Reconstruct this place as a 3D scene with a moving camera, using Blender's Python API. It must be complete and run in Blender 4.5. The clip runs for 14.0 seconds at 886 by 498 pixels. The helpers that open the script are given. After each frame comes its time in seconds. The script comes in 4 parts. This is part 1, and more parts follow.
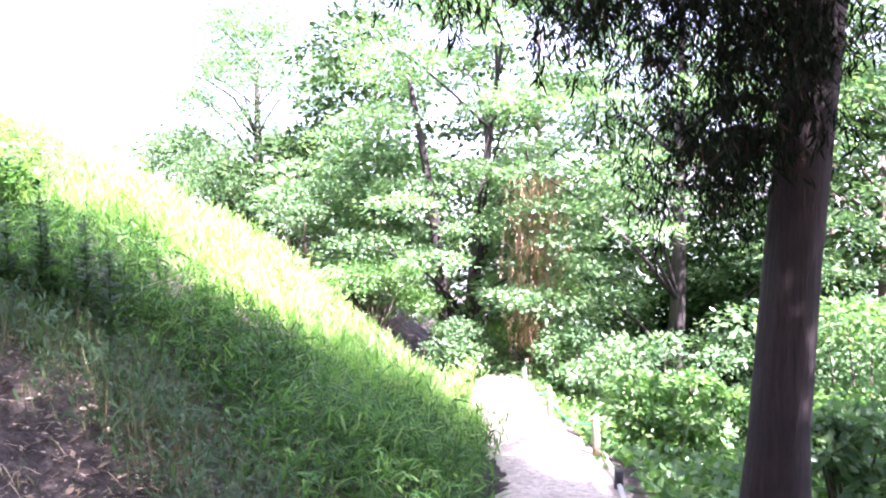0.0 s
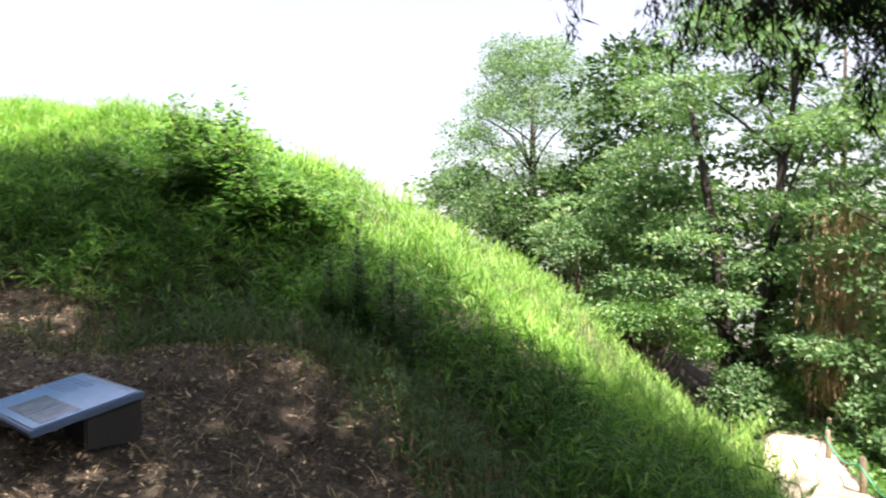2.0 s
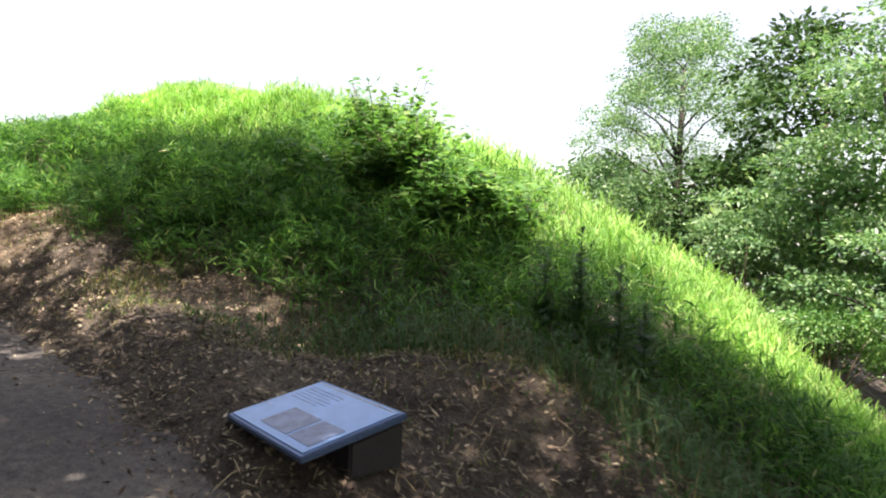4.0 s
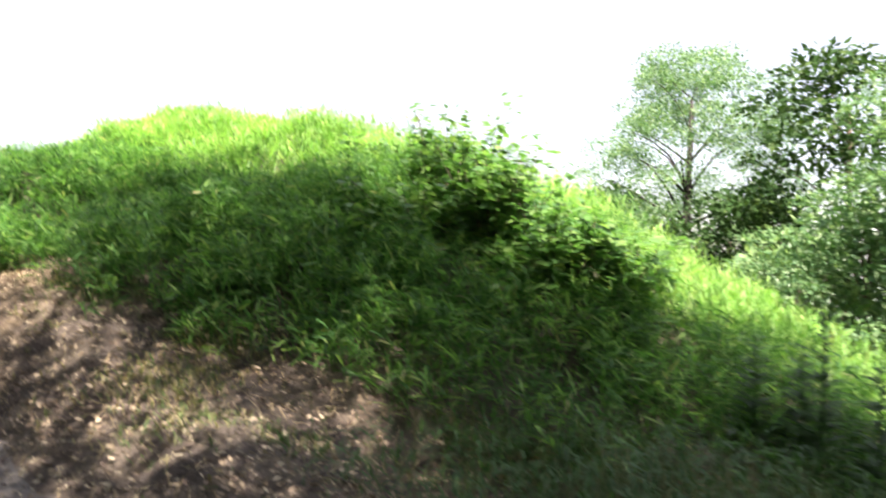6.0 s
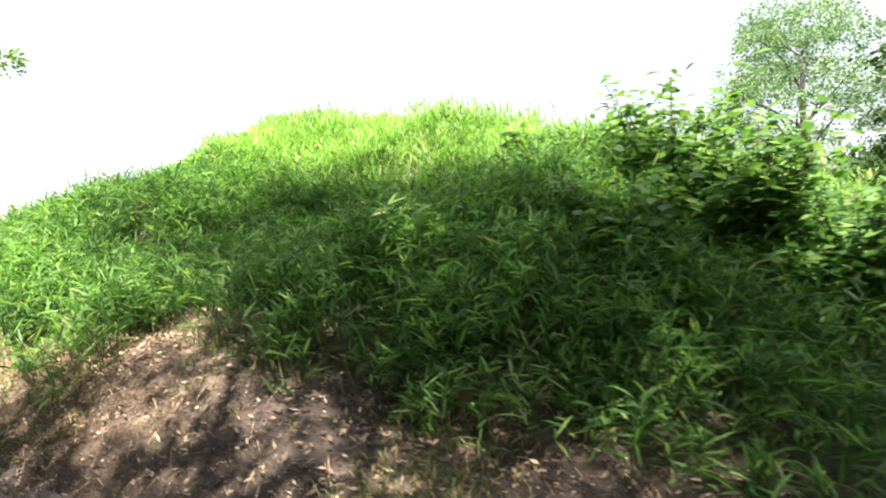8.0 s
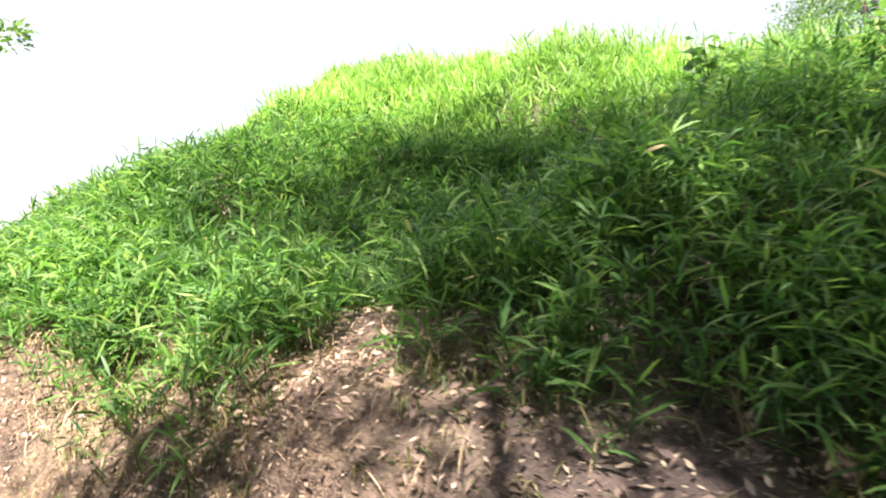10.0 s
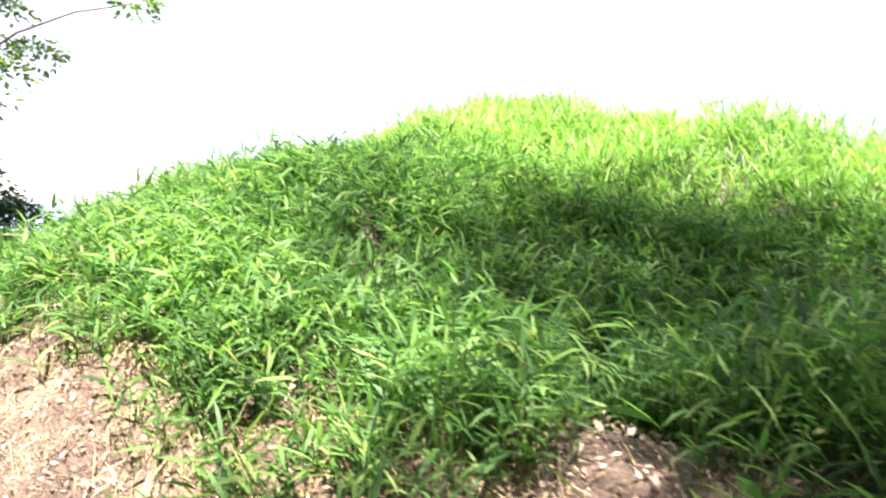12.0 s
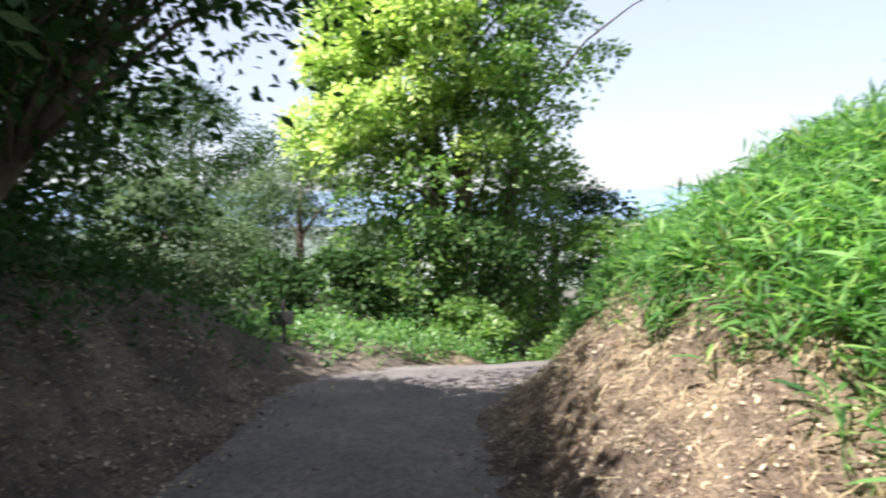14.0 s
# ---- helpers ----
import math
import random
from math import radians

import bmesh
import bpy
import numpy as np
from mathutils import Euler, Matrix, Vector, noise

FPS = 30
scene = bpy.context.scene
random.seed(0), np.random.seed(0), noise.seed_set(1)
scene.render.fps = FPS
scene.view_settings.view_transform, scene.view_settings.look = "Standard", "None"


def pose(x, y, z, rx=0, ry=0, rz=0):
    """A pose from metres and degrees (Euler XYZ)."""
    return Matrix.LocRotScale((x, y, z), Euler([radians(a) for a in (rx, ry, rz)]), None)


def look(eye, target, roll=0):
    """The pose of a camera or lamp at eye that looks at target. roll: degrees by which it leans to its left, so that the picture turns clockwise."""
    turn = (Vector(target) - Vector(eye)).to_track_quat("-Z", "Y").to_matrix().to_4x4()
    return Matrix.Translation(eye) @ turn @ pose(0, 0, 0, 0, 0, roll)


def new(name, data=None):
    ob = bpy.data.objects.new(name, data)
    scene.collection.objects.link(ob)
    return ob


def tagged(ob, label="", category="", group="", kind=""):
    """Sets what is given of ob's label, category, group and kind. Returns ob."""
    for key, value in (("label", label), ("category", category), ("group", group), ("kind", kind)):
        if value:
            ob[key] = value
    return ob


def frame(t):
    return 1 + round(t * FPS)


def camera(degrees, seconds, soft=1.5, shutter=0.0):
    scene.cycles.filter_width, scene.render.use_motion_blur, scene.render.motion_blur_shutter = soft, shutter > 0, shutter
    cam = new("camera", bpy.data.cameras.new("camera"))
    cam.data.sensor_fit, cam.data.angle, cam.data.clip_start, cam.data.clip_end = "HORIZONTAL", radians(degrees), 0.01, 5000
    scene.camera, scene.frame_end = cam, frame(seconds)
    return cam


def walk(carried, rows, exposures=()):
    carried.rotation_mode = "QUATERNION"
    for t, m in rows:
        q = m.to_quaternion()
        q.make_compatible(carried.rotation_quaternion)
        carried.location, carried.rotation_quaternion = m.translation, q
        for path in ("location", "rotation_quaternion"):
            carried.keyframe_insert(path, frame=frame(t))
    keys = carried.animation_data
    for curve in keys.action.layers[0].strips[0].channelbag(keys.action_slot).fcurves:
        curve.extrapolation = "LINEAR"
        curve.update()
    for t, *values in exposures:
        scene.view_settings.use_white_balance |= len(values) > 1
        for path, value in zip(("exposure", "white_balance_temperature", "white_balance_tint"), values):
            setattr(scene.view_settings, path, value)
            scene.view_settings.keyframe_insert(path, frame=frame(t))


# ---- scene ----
cam = camera(64.6, 14.0, soft=2.0, shutter=0.5)
PATH = [
    (0, -0.002, -0.001, 1.498, 0.02, -3.50, 0.29),
    (0.5, -0.008, -0.021, 1.496, 2.54, -2.44, -0.17),
    (1, -0.059, -0.034, 1.557, 9.77, -2.53, -0.51),
    (1.5, -0.105, -0.044, 1.640, 17.68, -2.22, 0.52),
    (2, -0.134, -0.032, 1.642, 21.69, -1.10, -0.08),
    (2.5, -0.248, -0.065, 1.635, 25.71, -1.04, -2.75),
    (3, -0.517, -0.129, 1.655, 29.97, -0.83, 0.14),
    (3.5, -0.820, -0.031, 1.663, 30.88, -1.80, 0.48),
    (3.7, -0.951, 0.018, 1.685, 31.81, -2.20, -1.17),
    (5.8, -2.858, 0.785, 1.961, 26.90, -1.77, -3.49),
    (6, -3.029, 0.843, 1.984, 28.33, -0.17, -2.23),
    (6.5, -3.434, 1.000, 2.028, 32.23, 0.74, -3.77),
    (7, -3.905, 1.191, 2.064, 34.24, 0.78, 0.50),
    (7.5, -4.381, 1.355, 2.114, 35.12, 0.57, 1.99),
    (8, -4.870, 1.486, 2.169, 33.13, -0.72, 2.39),
    (8.5, -5.339, 1.655, 2.195, 35.43, -0.06, 3.49),
    (8.7, -5.532, 1.713, 2.195, 36.65, -0.72, 3.39),
    (10.8, -7.390, 2.487, 2.189, 31.80, -3.53, 7.07),
    (11, -7.483, 2.567, 2.207, 32.98, -3.23, 5.85),
    (11.5, -7.814, 2.479, 2.232, 37.32, -3.51, -1.47),
    (12, -8.088, 2.490, 2.256, 37.44, 0.84, -5.96),
    (12.5, -8.367, 2.557, 2.262, 47.05, 1.59, -3.36),
    (13, -8.580, 2.435, 2.268, 60.47, -0.42, -3.14),
    (13.5, -8.688, 2.348, 2.273, 71.64, -2.72, -1.21),
    (14, -8.702, 2.350, 2.271, 80.52, -3.39, 1.32),
]
walk(cam, [(t, pose(x, y, z, 90 + p, r, yaw)) for t, x, y, z, yaw, p, r in PATH],
     exposures=[(0, 3.75, 5750, 47), (0.5, 3.2, 5950, 42), (1.0, 2.55, 6300, 32), (1.5, 2.2, 6700, 22), (3.0, 1.95, 6900, 19), (6.0, 2.35, 6900, 20), (8.5, 2.25, 6850, 22),
                (11.0, 2.45, 6600, 30), (11.5, 2.65, 6550, 30), (12.0, 2.5, 6500, 30), (12.5, 2.25, 6400, 31), (13.2, 2.0, 6250, 28), (14.0, 1.75, 6150, 18)])

# ---- sky and sun ----
SUN_EL, SUN_AZ = radians(58), radians(150)   # azimuth clockwise from +y
world = bpy.data.worlds.new("sky")
scene.world = world
world.use_nodes = True
wn = world.node_tree.nodes
sky = wn.new("ShaderNodeTexSky")
sky.sky_type = "NISHITA"
sky.sun_disc = False
sky.sun_elevation, sky.sun_rotation = SUN_EL, SUN_AZ
sky.air_density, sky.dust_density, sky.altitude = 1.0, 1.2, 100
wn["Background"].inputs["Strength"].default_value = 0.06
# a hazy summer sky: the blue is veiled with even white
veil = wn.new("ShaderNodeMix")
veil.data_type = "RGBA"
veil.inputs[0].default_value, veil.inputs[7].default_value = 0.42, (6.5, 6.6, 6.6, 1)
world.node_tree.links.new(sky.outputs["Color"], veil.inputs[6])
world.node_tree.links.new(veil.outputs[2], wn["Background"].inputs["Color"])
sun = new("sun", bpy.data.lights.new("sun", "SUN"))
sun.data.energy, sun.data.angle, sun.data.color = 5.0, radians(0.53), (1.0, 0.95, 0.86)
to_sun = Vector((math.sin(SUN_AZ) * math.cos(SUN_EL), math.cos(SUN_AZ) * math.cos(SUN_EL), math.sin(SUN_EL)))
sun.matrix_world = look(to_sun * 40, (0, 0, 0))


# ---- materials ----
def mat_base(name):
    m = bpy.data.materials.new(name)
    m.use_nodes = True
    nt = m.node_tree
    return m, nt, nt.nodes["Principled BSDF"]


def ramp(nt, stops):
    r = nt.nodes.new("ShaderNodeValToRGB")
    el = r.color_ramp.elements
    while len(el) < len(stops):
        el.new(0.5)
    for e, (p, c) in zip(el, stops):
        e.position, e.color = p, (*c, 1)
    return r


def noise_tex(nt, scale, detail=4, rough=0.6, vec=None):
    n = nt.nodes.new("ShaderNodeTexNoise")
    n.inputs["Scale"].default_value, n.inputs["Detail"].default_value, n.inputs["Roughness"].default_value = scale, detail, rough
    if vec:
        nt.links.new(vec, n.inputs["Vector"])
    return n


def mix_col(nt, fac, a, b, mode="MIX"):
    m = nt.nodes.new("ShaderNodeMix")
    m.data_type, m.blend_type = "RGBA", mode
    for sock, v in ((m.inputs[0], fac), (m.inputs[6], a), (m.inputs[7], b)):
        if isinstance(v, bpy.types.NodeSocket):
            nt.links.new(v, sock)
        elif isinstance(v, (int, float)):
            sock.default_value = v
        else:
            sock.default_value = (*v, 1)
    return m.outputs[2]


def obj_coord(nt):
    return nt.nodes.new("ShaderNodeTexCoord").outputs["Object"]


def bump(nt, bsdf, height, strength, dist):
    b = nt.nodes.new("ShaderNodeBump")
    b.inputs["Strength"].default_value, b.inputs["Distance"].default_value = strength, dist
    nt.links.new(height, b.inputs["Height"])
    nt.links.new(b.outputs["Normal"], bsdf.inputs["Normal"])


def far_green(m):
    """Beyond the hilltop the soil gives way to green country, greyed in colour for haze."""
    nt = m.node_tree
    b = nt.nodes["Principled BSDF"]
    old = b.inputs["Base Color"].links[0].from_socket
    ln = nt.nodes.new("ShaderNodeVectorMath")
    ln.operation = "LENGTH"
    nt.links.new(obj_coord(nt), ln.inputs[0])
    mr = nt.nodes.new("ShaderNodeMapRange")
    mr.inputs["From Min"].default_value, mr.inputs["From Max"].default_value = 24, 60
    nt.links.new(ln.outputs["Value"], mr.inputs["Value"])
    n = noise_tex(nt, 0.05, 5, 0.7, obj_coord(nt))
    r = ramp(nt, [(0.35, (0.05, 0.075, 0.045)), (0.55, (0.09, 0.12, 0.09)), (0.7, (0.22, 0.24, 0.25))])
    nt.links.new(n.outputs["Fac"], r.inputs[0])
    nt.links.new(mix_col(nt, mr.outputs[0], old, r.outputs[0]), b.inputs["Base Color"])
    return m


def rough_mat(name, stops, scale, fine, rough=0.9, bump_s=0.6, bump_d=0.02):
    """Two scales of noise: broad stains and fine grain."""
    m, nt, b = mat_base(name)
    co = obj_coord(nt)
    n1, n2 = noise_tex(nt, scale, 5, 0.65, co), noise_tex(nt, fine, 4, 0.7, co)
    r = ramp(nt, stops)
    nt.links.new(n1.outputs["Fac"], r.inputs[0])
    r2 = ramp(nt, [(0.25, (0.45, 0.45, 0.45)), (0.75, (1.35, 1.3, 1.25))])
    nt.links.new(n2.outputs["Fac"], r2.inputs[0])
    n3 = noise_tex(nt, fine * 0.22, 6, 0.75, co)
    r3 = ramp(nt, [(0.32, (0.5, 0.47, 0.46)), (0.5, (0.95, 0.95, 0.95)), (0.68, (1.35, 1.3, 1.22))])
    nt.links.new(n3.outputs["Fac"], r3.inputs[0])
    fine_col = mix_col(nt, 1.0, r.outputs[0], r2.outputs[0], "MULTIPLY")
    nt.links.new(mix_col(nt, 1.0, fine_col, r3.outputs[0], "MULTIPLY"), b.inputs["Base Color"])
    b.inputs["Roughness"].default_value = rough
    both = nt.nodes.new("ShaderNodeMath")
    both.operation = "MULTIPLY_ADD"
    both.inputs[1].default_value = 1.8
    nt.links.new(n3.outputs["Fac"], both.inputs[0])
    nt.links.new(n2.outputs["Fac"], both.inputs[2])
    bump(nt, b, both.outputs[0], bump_s, bump_d)
    return m


def leaf_mat(name, stops, translucent=0.35, rough=0.45, patch=None, gloss=0.5):
    """Leaf colour varied leaf by leaf, light shining through in part."""
    m, nt, b = mat_base(name)
    geo = nt.nodes.new("ShaderNodeNewGeometry")
    r = ramp(nt, stops)
    nt.links.new(geo.outputs["Random Per Island"], r.inputs[0])
    col = r.outputs[0]
    n = noise_tex(nt, patch or 0.8, 2, 0.5, obj_coord(nt))
    r2 = ramp(nt, [(0.3, (0.7, 0.75, 0.7)), (0.7, (1.25, 1.2, 1.1))])
    nt.links.new(n.outputs["Fac"], r2.inputs[0])
    col = mix_col(nt, 1.0, col, r2.outputs[0], "MULTIPLY")
    nt.links.new(col, b.inputs["Base Color"])
    b.inputs["Roughness"].default_value, b.inputs["Specular IOR Level"].default_value = rough, gloss
    tr = nt.nodes.new("ShaderNodeBsdfTranslucent")
    nt.links.new(mix_col(nt, 1.0, col, (1.42, 1.6, 0.85), "MULTIPLY"), tr.inputs["Color"])
    mx = nt.nodes.new("ShaderNodeMixShader")
    mx.inputs[0].default_value = translucent
    nt.links.new(b.outputs[0], mx.inputs[1])
    nt.links.new(tr.outputs[0], mx.inputs[2])
    nt.links.new(mx.outputs[0], nt.nodes["Material Output"].inputs["Surface"])
    return m


def bark_mat(name, c1, c2, scale=9):
    m, nt, b = mat_base(name)
    mp = nt.nodes.new("ShaderNodeMapping")
    mp.inputs["Scale"].default_value = (1, 1, 0.12)
    nt.links.new(obj_coord(nt), mp.inputs["Vector"])
    n1, n2 = noise_tex(nt, scale * 3, 5, 0.7, mp.outputs[0]), noise_tex(nt, 1.4, 3, 0.5, obj_coord(nt))
    r = ramp(nt, [(0.3, c1), (0.7, c2)])
    nt.links.new(n1.outputs["Fac"], r.inputs[0])
    r2 = ramp(nt, [(0.3, (0.7, 0.7, 0.72)), (0.7, (1.2, 1.15, 1.1))])
    nt.links.new(n2.outputs["Fac"], r2.inputs[0])
    nt.links.new(mix_col(nt, 1.0, r.outputs[0], r2.outputs[0], "MULTIPLY"), b.inputs["Base Color"])
    b.inputs["Roughness"].default_value = 0.92
    bump(nt, b, n1.outputs["Fac"], 0.9, 0.03)
    return m


def plain_mat(name, colour, rough=0.6, metal=0.0, grain=40, amount=0.25):
    m, nt, b = mat_base(name)
    n = noise_tex(nt, grain, 4, 0.6, obj_coord(nt))
    lo, hi = 1 - amount, 1 + amount
    r = ramp(nt, [(0.3, (lo, lo, lo)), (0.7, (hi, hi, hi))])
    nt.links.new(n.outputs["Fac"], r.inputs[0])
    nt.links.new(mix_col(nt, 1.0, colour, r.outputs[0], "MULTIPLY"), b.inputs["Base Color"])
    b.inputs["Roughness"].default_value, b.inputs["Metallic"].default_value = rough, metal
    bump(nt, b, n.outputs["Fac"], 0.2, 0.004)
    return m


M_SOIL = rough_mat("leaf_strewn_soil", [(0.2, (0.052, 0.043, 0.036)), (0.45, (0.115, 0.093, 0.076)), (0.8, (0.29, 0.25, 0.185))], 1.6, 38, 0.95, 1.0, 0.05)
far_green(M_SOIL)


def sunlit_cutting(m):
    """Dry earth on the cutting and the trodden trail, its colour lightened for the sun, west of the open foot of the
    mound.
    """
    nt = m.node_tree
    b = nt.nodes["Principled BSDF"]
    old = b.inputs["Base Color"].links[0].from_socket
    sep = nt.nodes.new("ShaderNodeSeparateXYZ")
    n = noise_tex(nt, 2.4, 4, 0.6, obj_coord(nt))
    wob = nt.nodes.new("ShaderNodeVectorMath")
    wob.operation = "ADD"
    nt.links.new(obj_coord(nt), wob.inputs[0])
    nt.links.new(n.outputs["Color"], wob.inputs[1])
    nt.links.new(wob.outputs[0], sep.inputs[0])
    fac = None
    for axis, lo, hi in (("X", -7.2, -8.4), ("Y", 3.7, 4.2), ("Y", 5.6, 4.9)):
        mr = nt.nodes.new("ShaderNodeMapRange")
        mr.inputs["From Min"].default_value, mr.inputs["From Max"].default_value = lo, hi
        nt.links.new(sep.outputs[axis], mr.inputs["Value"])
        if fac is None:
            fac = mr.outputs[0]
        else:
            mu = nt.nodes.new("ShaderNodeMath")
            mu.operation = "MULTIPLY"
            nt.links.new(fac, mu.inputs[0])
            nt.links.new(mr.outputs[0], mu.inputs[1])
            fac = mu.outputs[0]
    # multiplies the soil colour up where the sun falls on it
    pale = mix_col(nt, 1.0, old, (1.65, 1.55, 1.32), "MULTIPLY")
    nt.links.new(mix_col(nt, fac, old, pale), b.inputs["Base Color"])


sunlit_cutting(M_SOIL)
M_ROAD = rough_mat("worn_gravel_road", [(0.25, (0.10, 0.092, 0.09)), (0.55, (0.15, 0.14, 0.13)), (0.8, (0.24, 0.215, 0.185))], 1.1, 90, 0.95, 0.5, 0.01)
M_PATH = rough_mat("pale_sandy_path", [(0.25, (0.44, 0.38, 0.29)), (0.7, (0.64, 0.58, 0.46))], 1.8, 70, 0.95, 0.5, 0.012)
M_LITTER = leaf_mat("dead_leaf", [(0, (0.045, 0.028, 0.023)), (0.35, (0.15, 0.104, 0.08)), (0.75, (0.34, 0.262, 0.19)), (1, (0.57, 0.47, 0.35))], 0.1, 0.7)
# lighter copy of dead_leaf for the sunlit cutting
M_PALELITTER = leaf_mat("paler_leaf_litter", [(0, (0.08, 0.052, 0.04)), (0.4, (0.21, 0.15, 0.105)), (0.8, (0.43, 0.345, 0.24)), (1, (0.66, 0.57, 0.43))], 0.1, 0.75)
M_SASA = leaf_mat("bamboo_grass_leaf", [(0, (0.028, 0.08, 0.028)), (0.5, (0.085, 0.21, 0.06)), (0.85, (0.165, 0.32, 0.09)), (0.985, (0.24, 0.36, 0.12)), (1, (0.38, 0.33, 0.2))], 0.48, 0.45, gloss=0.2)
M_MEADOW = leaf_mat("yellow_green_grass_blade", [(0, (0.12, 0.27, 0.065)), (0.5, (0.22, 0.41, 0.115)), (0.9, (0.33, 0.51, 0.16)), (1, (0.45, 0.47, 0.22))], 0.5, 0.5, gloss=0.3)
M_FOOT = leaf_mat("short_grass_blade", [(0, (0.05, 0.10, 0.025)), (0.4, (0.09, 0.15, 0.04)), (0.65, (0.19, 0.18, 0.075)), (1, (0.40, 0.32, 0.18))], 0.35, 0.55)
M_STALK = leaf_mat("dry_stalk", [(0, (0.10, 0.13, 0.045)), (1, (0.30, 0.26, 0.13))], 0.0, 0.7)
M_STRAW = leaf_mat("bleached_straw", [(0, (0.24, 0.16, 0.09)), (0.5, (0.42, 0.32, 0.19)), (1, (0.62, 0.52, 0.35))], 0.15, 0.8)
M_WEED = leaf_mat("weed_leaf", [(0, (0.035, 0.085, 0.03)), (1, (0.07, 0.15, 0.05))], 0.35, 0.5, gloss=0.25)
# herb leaf darkened in colour to stand for the bank's shade
M_BANKSHADE = leaf_mat("shaded_herb_leaf", [(0, (0.025, 0.065, 0.022)), (1, (0.05, 0.115, 0.035))], 0.3, 0.6, gloss=0.15)
M_SHRUB = leaf_mat("broad_shrub_leaf", [(0, (0.055, 0.14, 0.045)), (0.7, (0.11, 0.235, 0.065)), (1, (0.2, 0.31, 0.1))], 0.4, 0.4)
M_MAPLE = leaf_mat("pale_green_leaf", [(0, (0.055, 0.135, 0.06)), (0.6, (0.115, 0.215, 0.10)), (1, (0.22, 0.32, 0.16))], 0.4, 0.4)
M_DARKLEAF = leaf_mat("dark_evergreen_leaf", [(0, (0.018, 0.045, 0.015)), (0.7, (0.032, 0.072, 0.022)), (1, (0.065, 0.105, 0.035))], 0.25, 0.55, gloss=0.08)
M_CAMPHOR = leaf_mat("camphor_leaf", [(0, (0.06, 0.14, 0.035)), (0.5, (0.115, 0.22, 0.055)), (1, (0.2, 0.30, 0.085))], 0.45, 0.4)
# yellow-green camphor leaf with the sun's brightness put into its colour
M_LITYOUNG = leaf_mat("sunlit_young_leaf", [(0, (0.29, 0.40, 0.12)), (0.6, (0.44, 0.55, 0.21)), (1, (0.58, 0.65, 0.30))], 0.45, 0.4)
M_OLIVE = leaf_mat("grey_olive_leaf", [(0, (0.04, 0.08, 0.036)), (0.6, (0.075, 0.125, 0.058)), (1, (0.13, 0.18, 0.095))], 0.25, 0.6, gloss=0.3)
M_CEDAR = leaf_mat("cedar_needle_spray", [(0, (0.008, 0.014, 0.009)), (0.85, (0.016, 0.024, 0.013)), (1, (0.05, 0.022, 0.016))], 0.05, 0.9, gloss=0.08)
M_DRYVINE = leaf_mat("withered_vine", [(0, (0.20, 0.12, 0.07)), (1, (0.40, 0.28, 0.19))], 0.2, 0.8)
M_BARK = bark_mat("grey_brown_bark", (0.06, 0.045, 0.033), (0.16, 0.12, 0.09))
M_DARKBARK = bark_mat("blackish_bark", (0.022, 0.019, 0.018), (0.06, 0.05, 0.045))
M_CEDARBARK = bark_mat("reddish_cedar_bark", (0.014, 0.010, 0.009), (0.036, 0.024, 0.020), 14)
M_STONE = plain_mat("dark_granite", (0.028, 0.025, 0.027), 0.6, 0, 120, 0.35)
M_FENCE = plain_mat("weathered_stake", (0.20, 0.16, 0.11), 0.85, 0, 25, 0.4)
M_NET = plain_mat("green_rope", (0.06, 0.38, 0.22), 0.6)
M_RAIL = plain_mat("bleached_bamboo", (0.55, 0.52, 0.44), 0.6, 0, 18, 0.2)
M_BOARD = plain_mat("blackened_board", (0.025, 0.024, 0.022), 0.7)
M_WALLFAR = plain_mat("pale_render", (0.62, 0.61, 0.59), 0.8, 0, 2, 0.1)
M_ROOFFAR = plain_mat("grey_roof_tile", (0.22, 0.23, 0.25), 0.7, 0, 2, 0.15)
M_BOARDEDGE = plain_mat("blue_grey_steel", (0.10, 0.16, 0.30), 0.3, 0.6, 60, 0.15)
# the sky's blue reflection is put into the sheet's base colour
M_SHEET = plain_mat("sky_tinted_sheet", (0.24, 0.44, 0.82), 0.1, 0, 12, 0.08)
M_PRINT = plain_mat("faded_print", (0.13, 0.18, 0.32), 0.12, 0, 14, 0.4)
M_INK = plain_mat("faded_ink", (0.20, 0.33, 0.58), 0.12, 0, 14, 0.2)
# the haze of distance is put into the hills' blue colour
M_HILL = plain_mat("haze_tinted_hill", (0.13, 0.19, 0.27), 1.0, 0, 0.02, 0.06)
M_PANEFAR = plain_mat("dark_pane", (0.05, 0.06, 0.07), 0.15, 0, 2, 0.1)


# ---- land form ----
def ss(a, b, x):
    t = np.clip((np.asarray(x, float) - a) / (b - a), 0, 1)
    return t * t * (3 - 2 * t)


ROAD_LINE = [(6, -2.6), (3, -1.2), (0, 0), (-3, 0.85), (-5.35, 1.6), (-7.4, 2.25), (-9, 2.35), (-12.3, 2.15), (-14.5, 2.6), (-16.2, 3.6), (-17.8, 5.2), (-19, 7.5), (-20, 11)]
ROAD_Z = [(-22, -0.9), (-20, -0.5), (-18, 0.1), (-16, 0.52), (-14, 0.66), (-8.6, 0.75), (-5.3, 0.69), (-3, 0.47), (-0.8, 0.14), (0, 0.0), (3, -0.3), (8, -0.9)]
TRAIL_LINE = [(0.6, 0.4), (0.95, 3.5), (1.05, 7), (0.95, 12), (1.5, 16), (2.6, 18)]


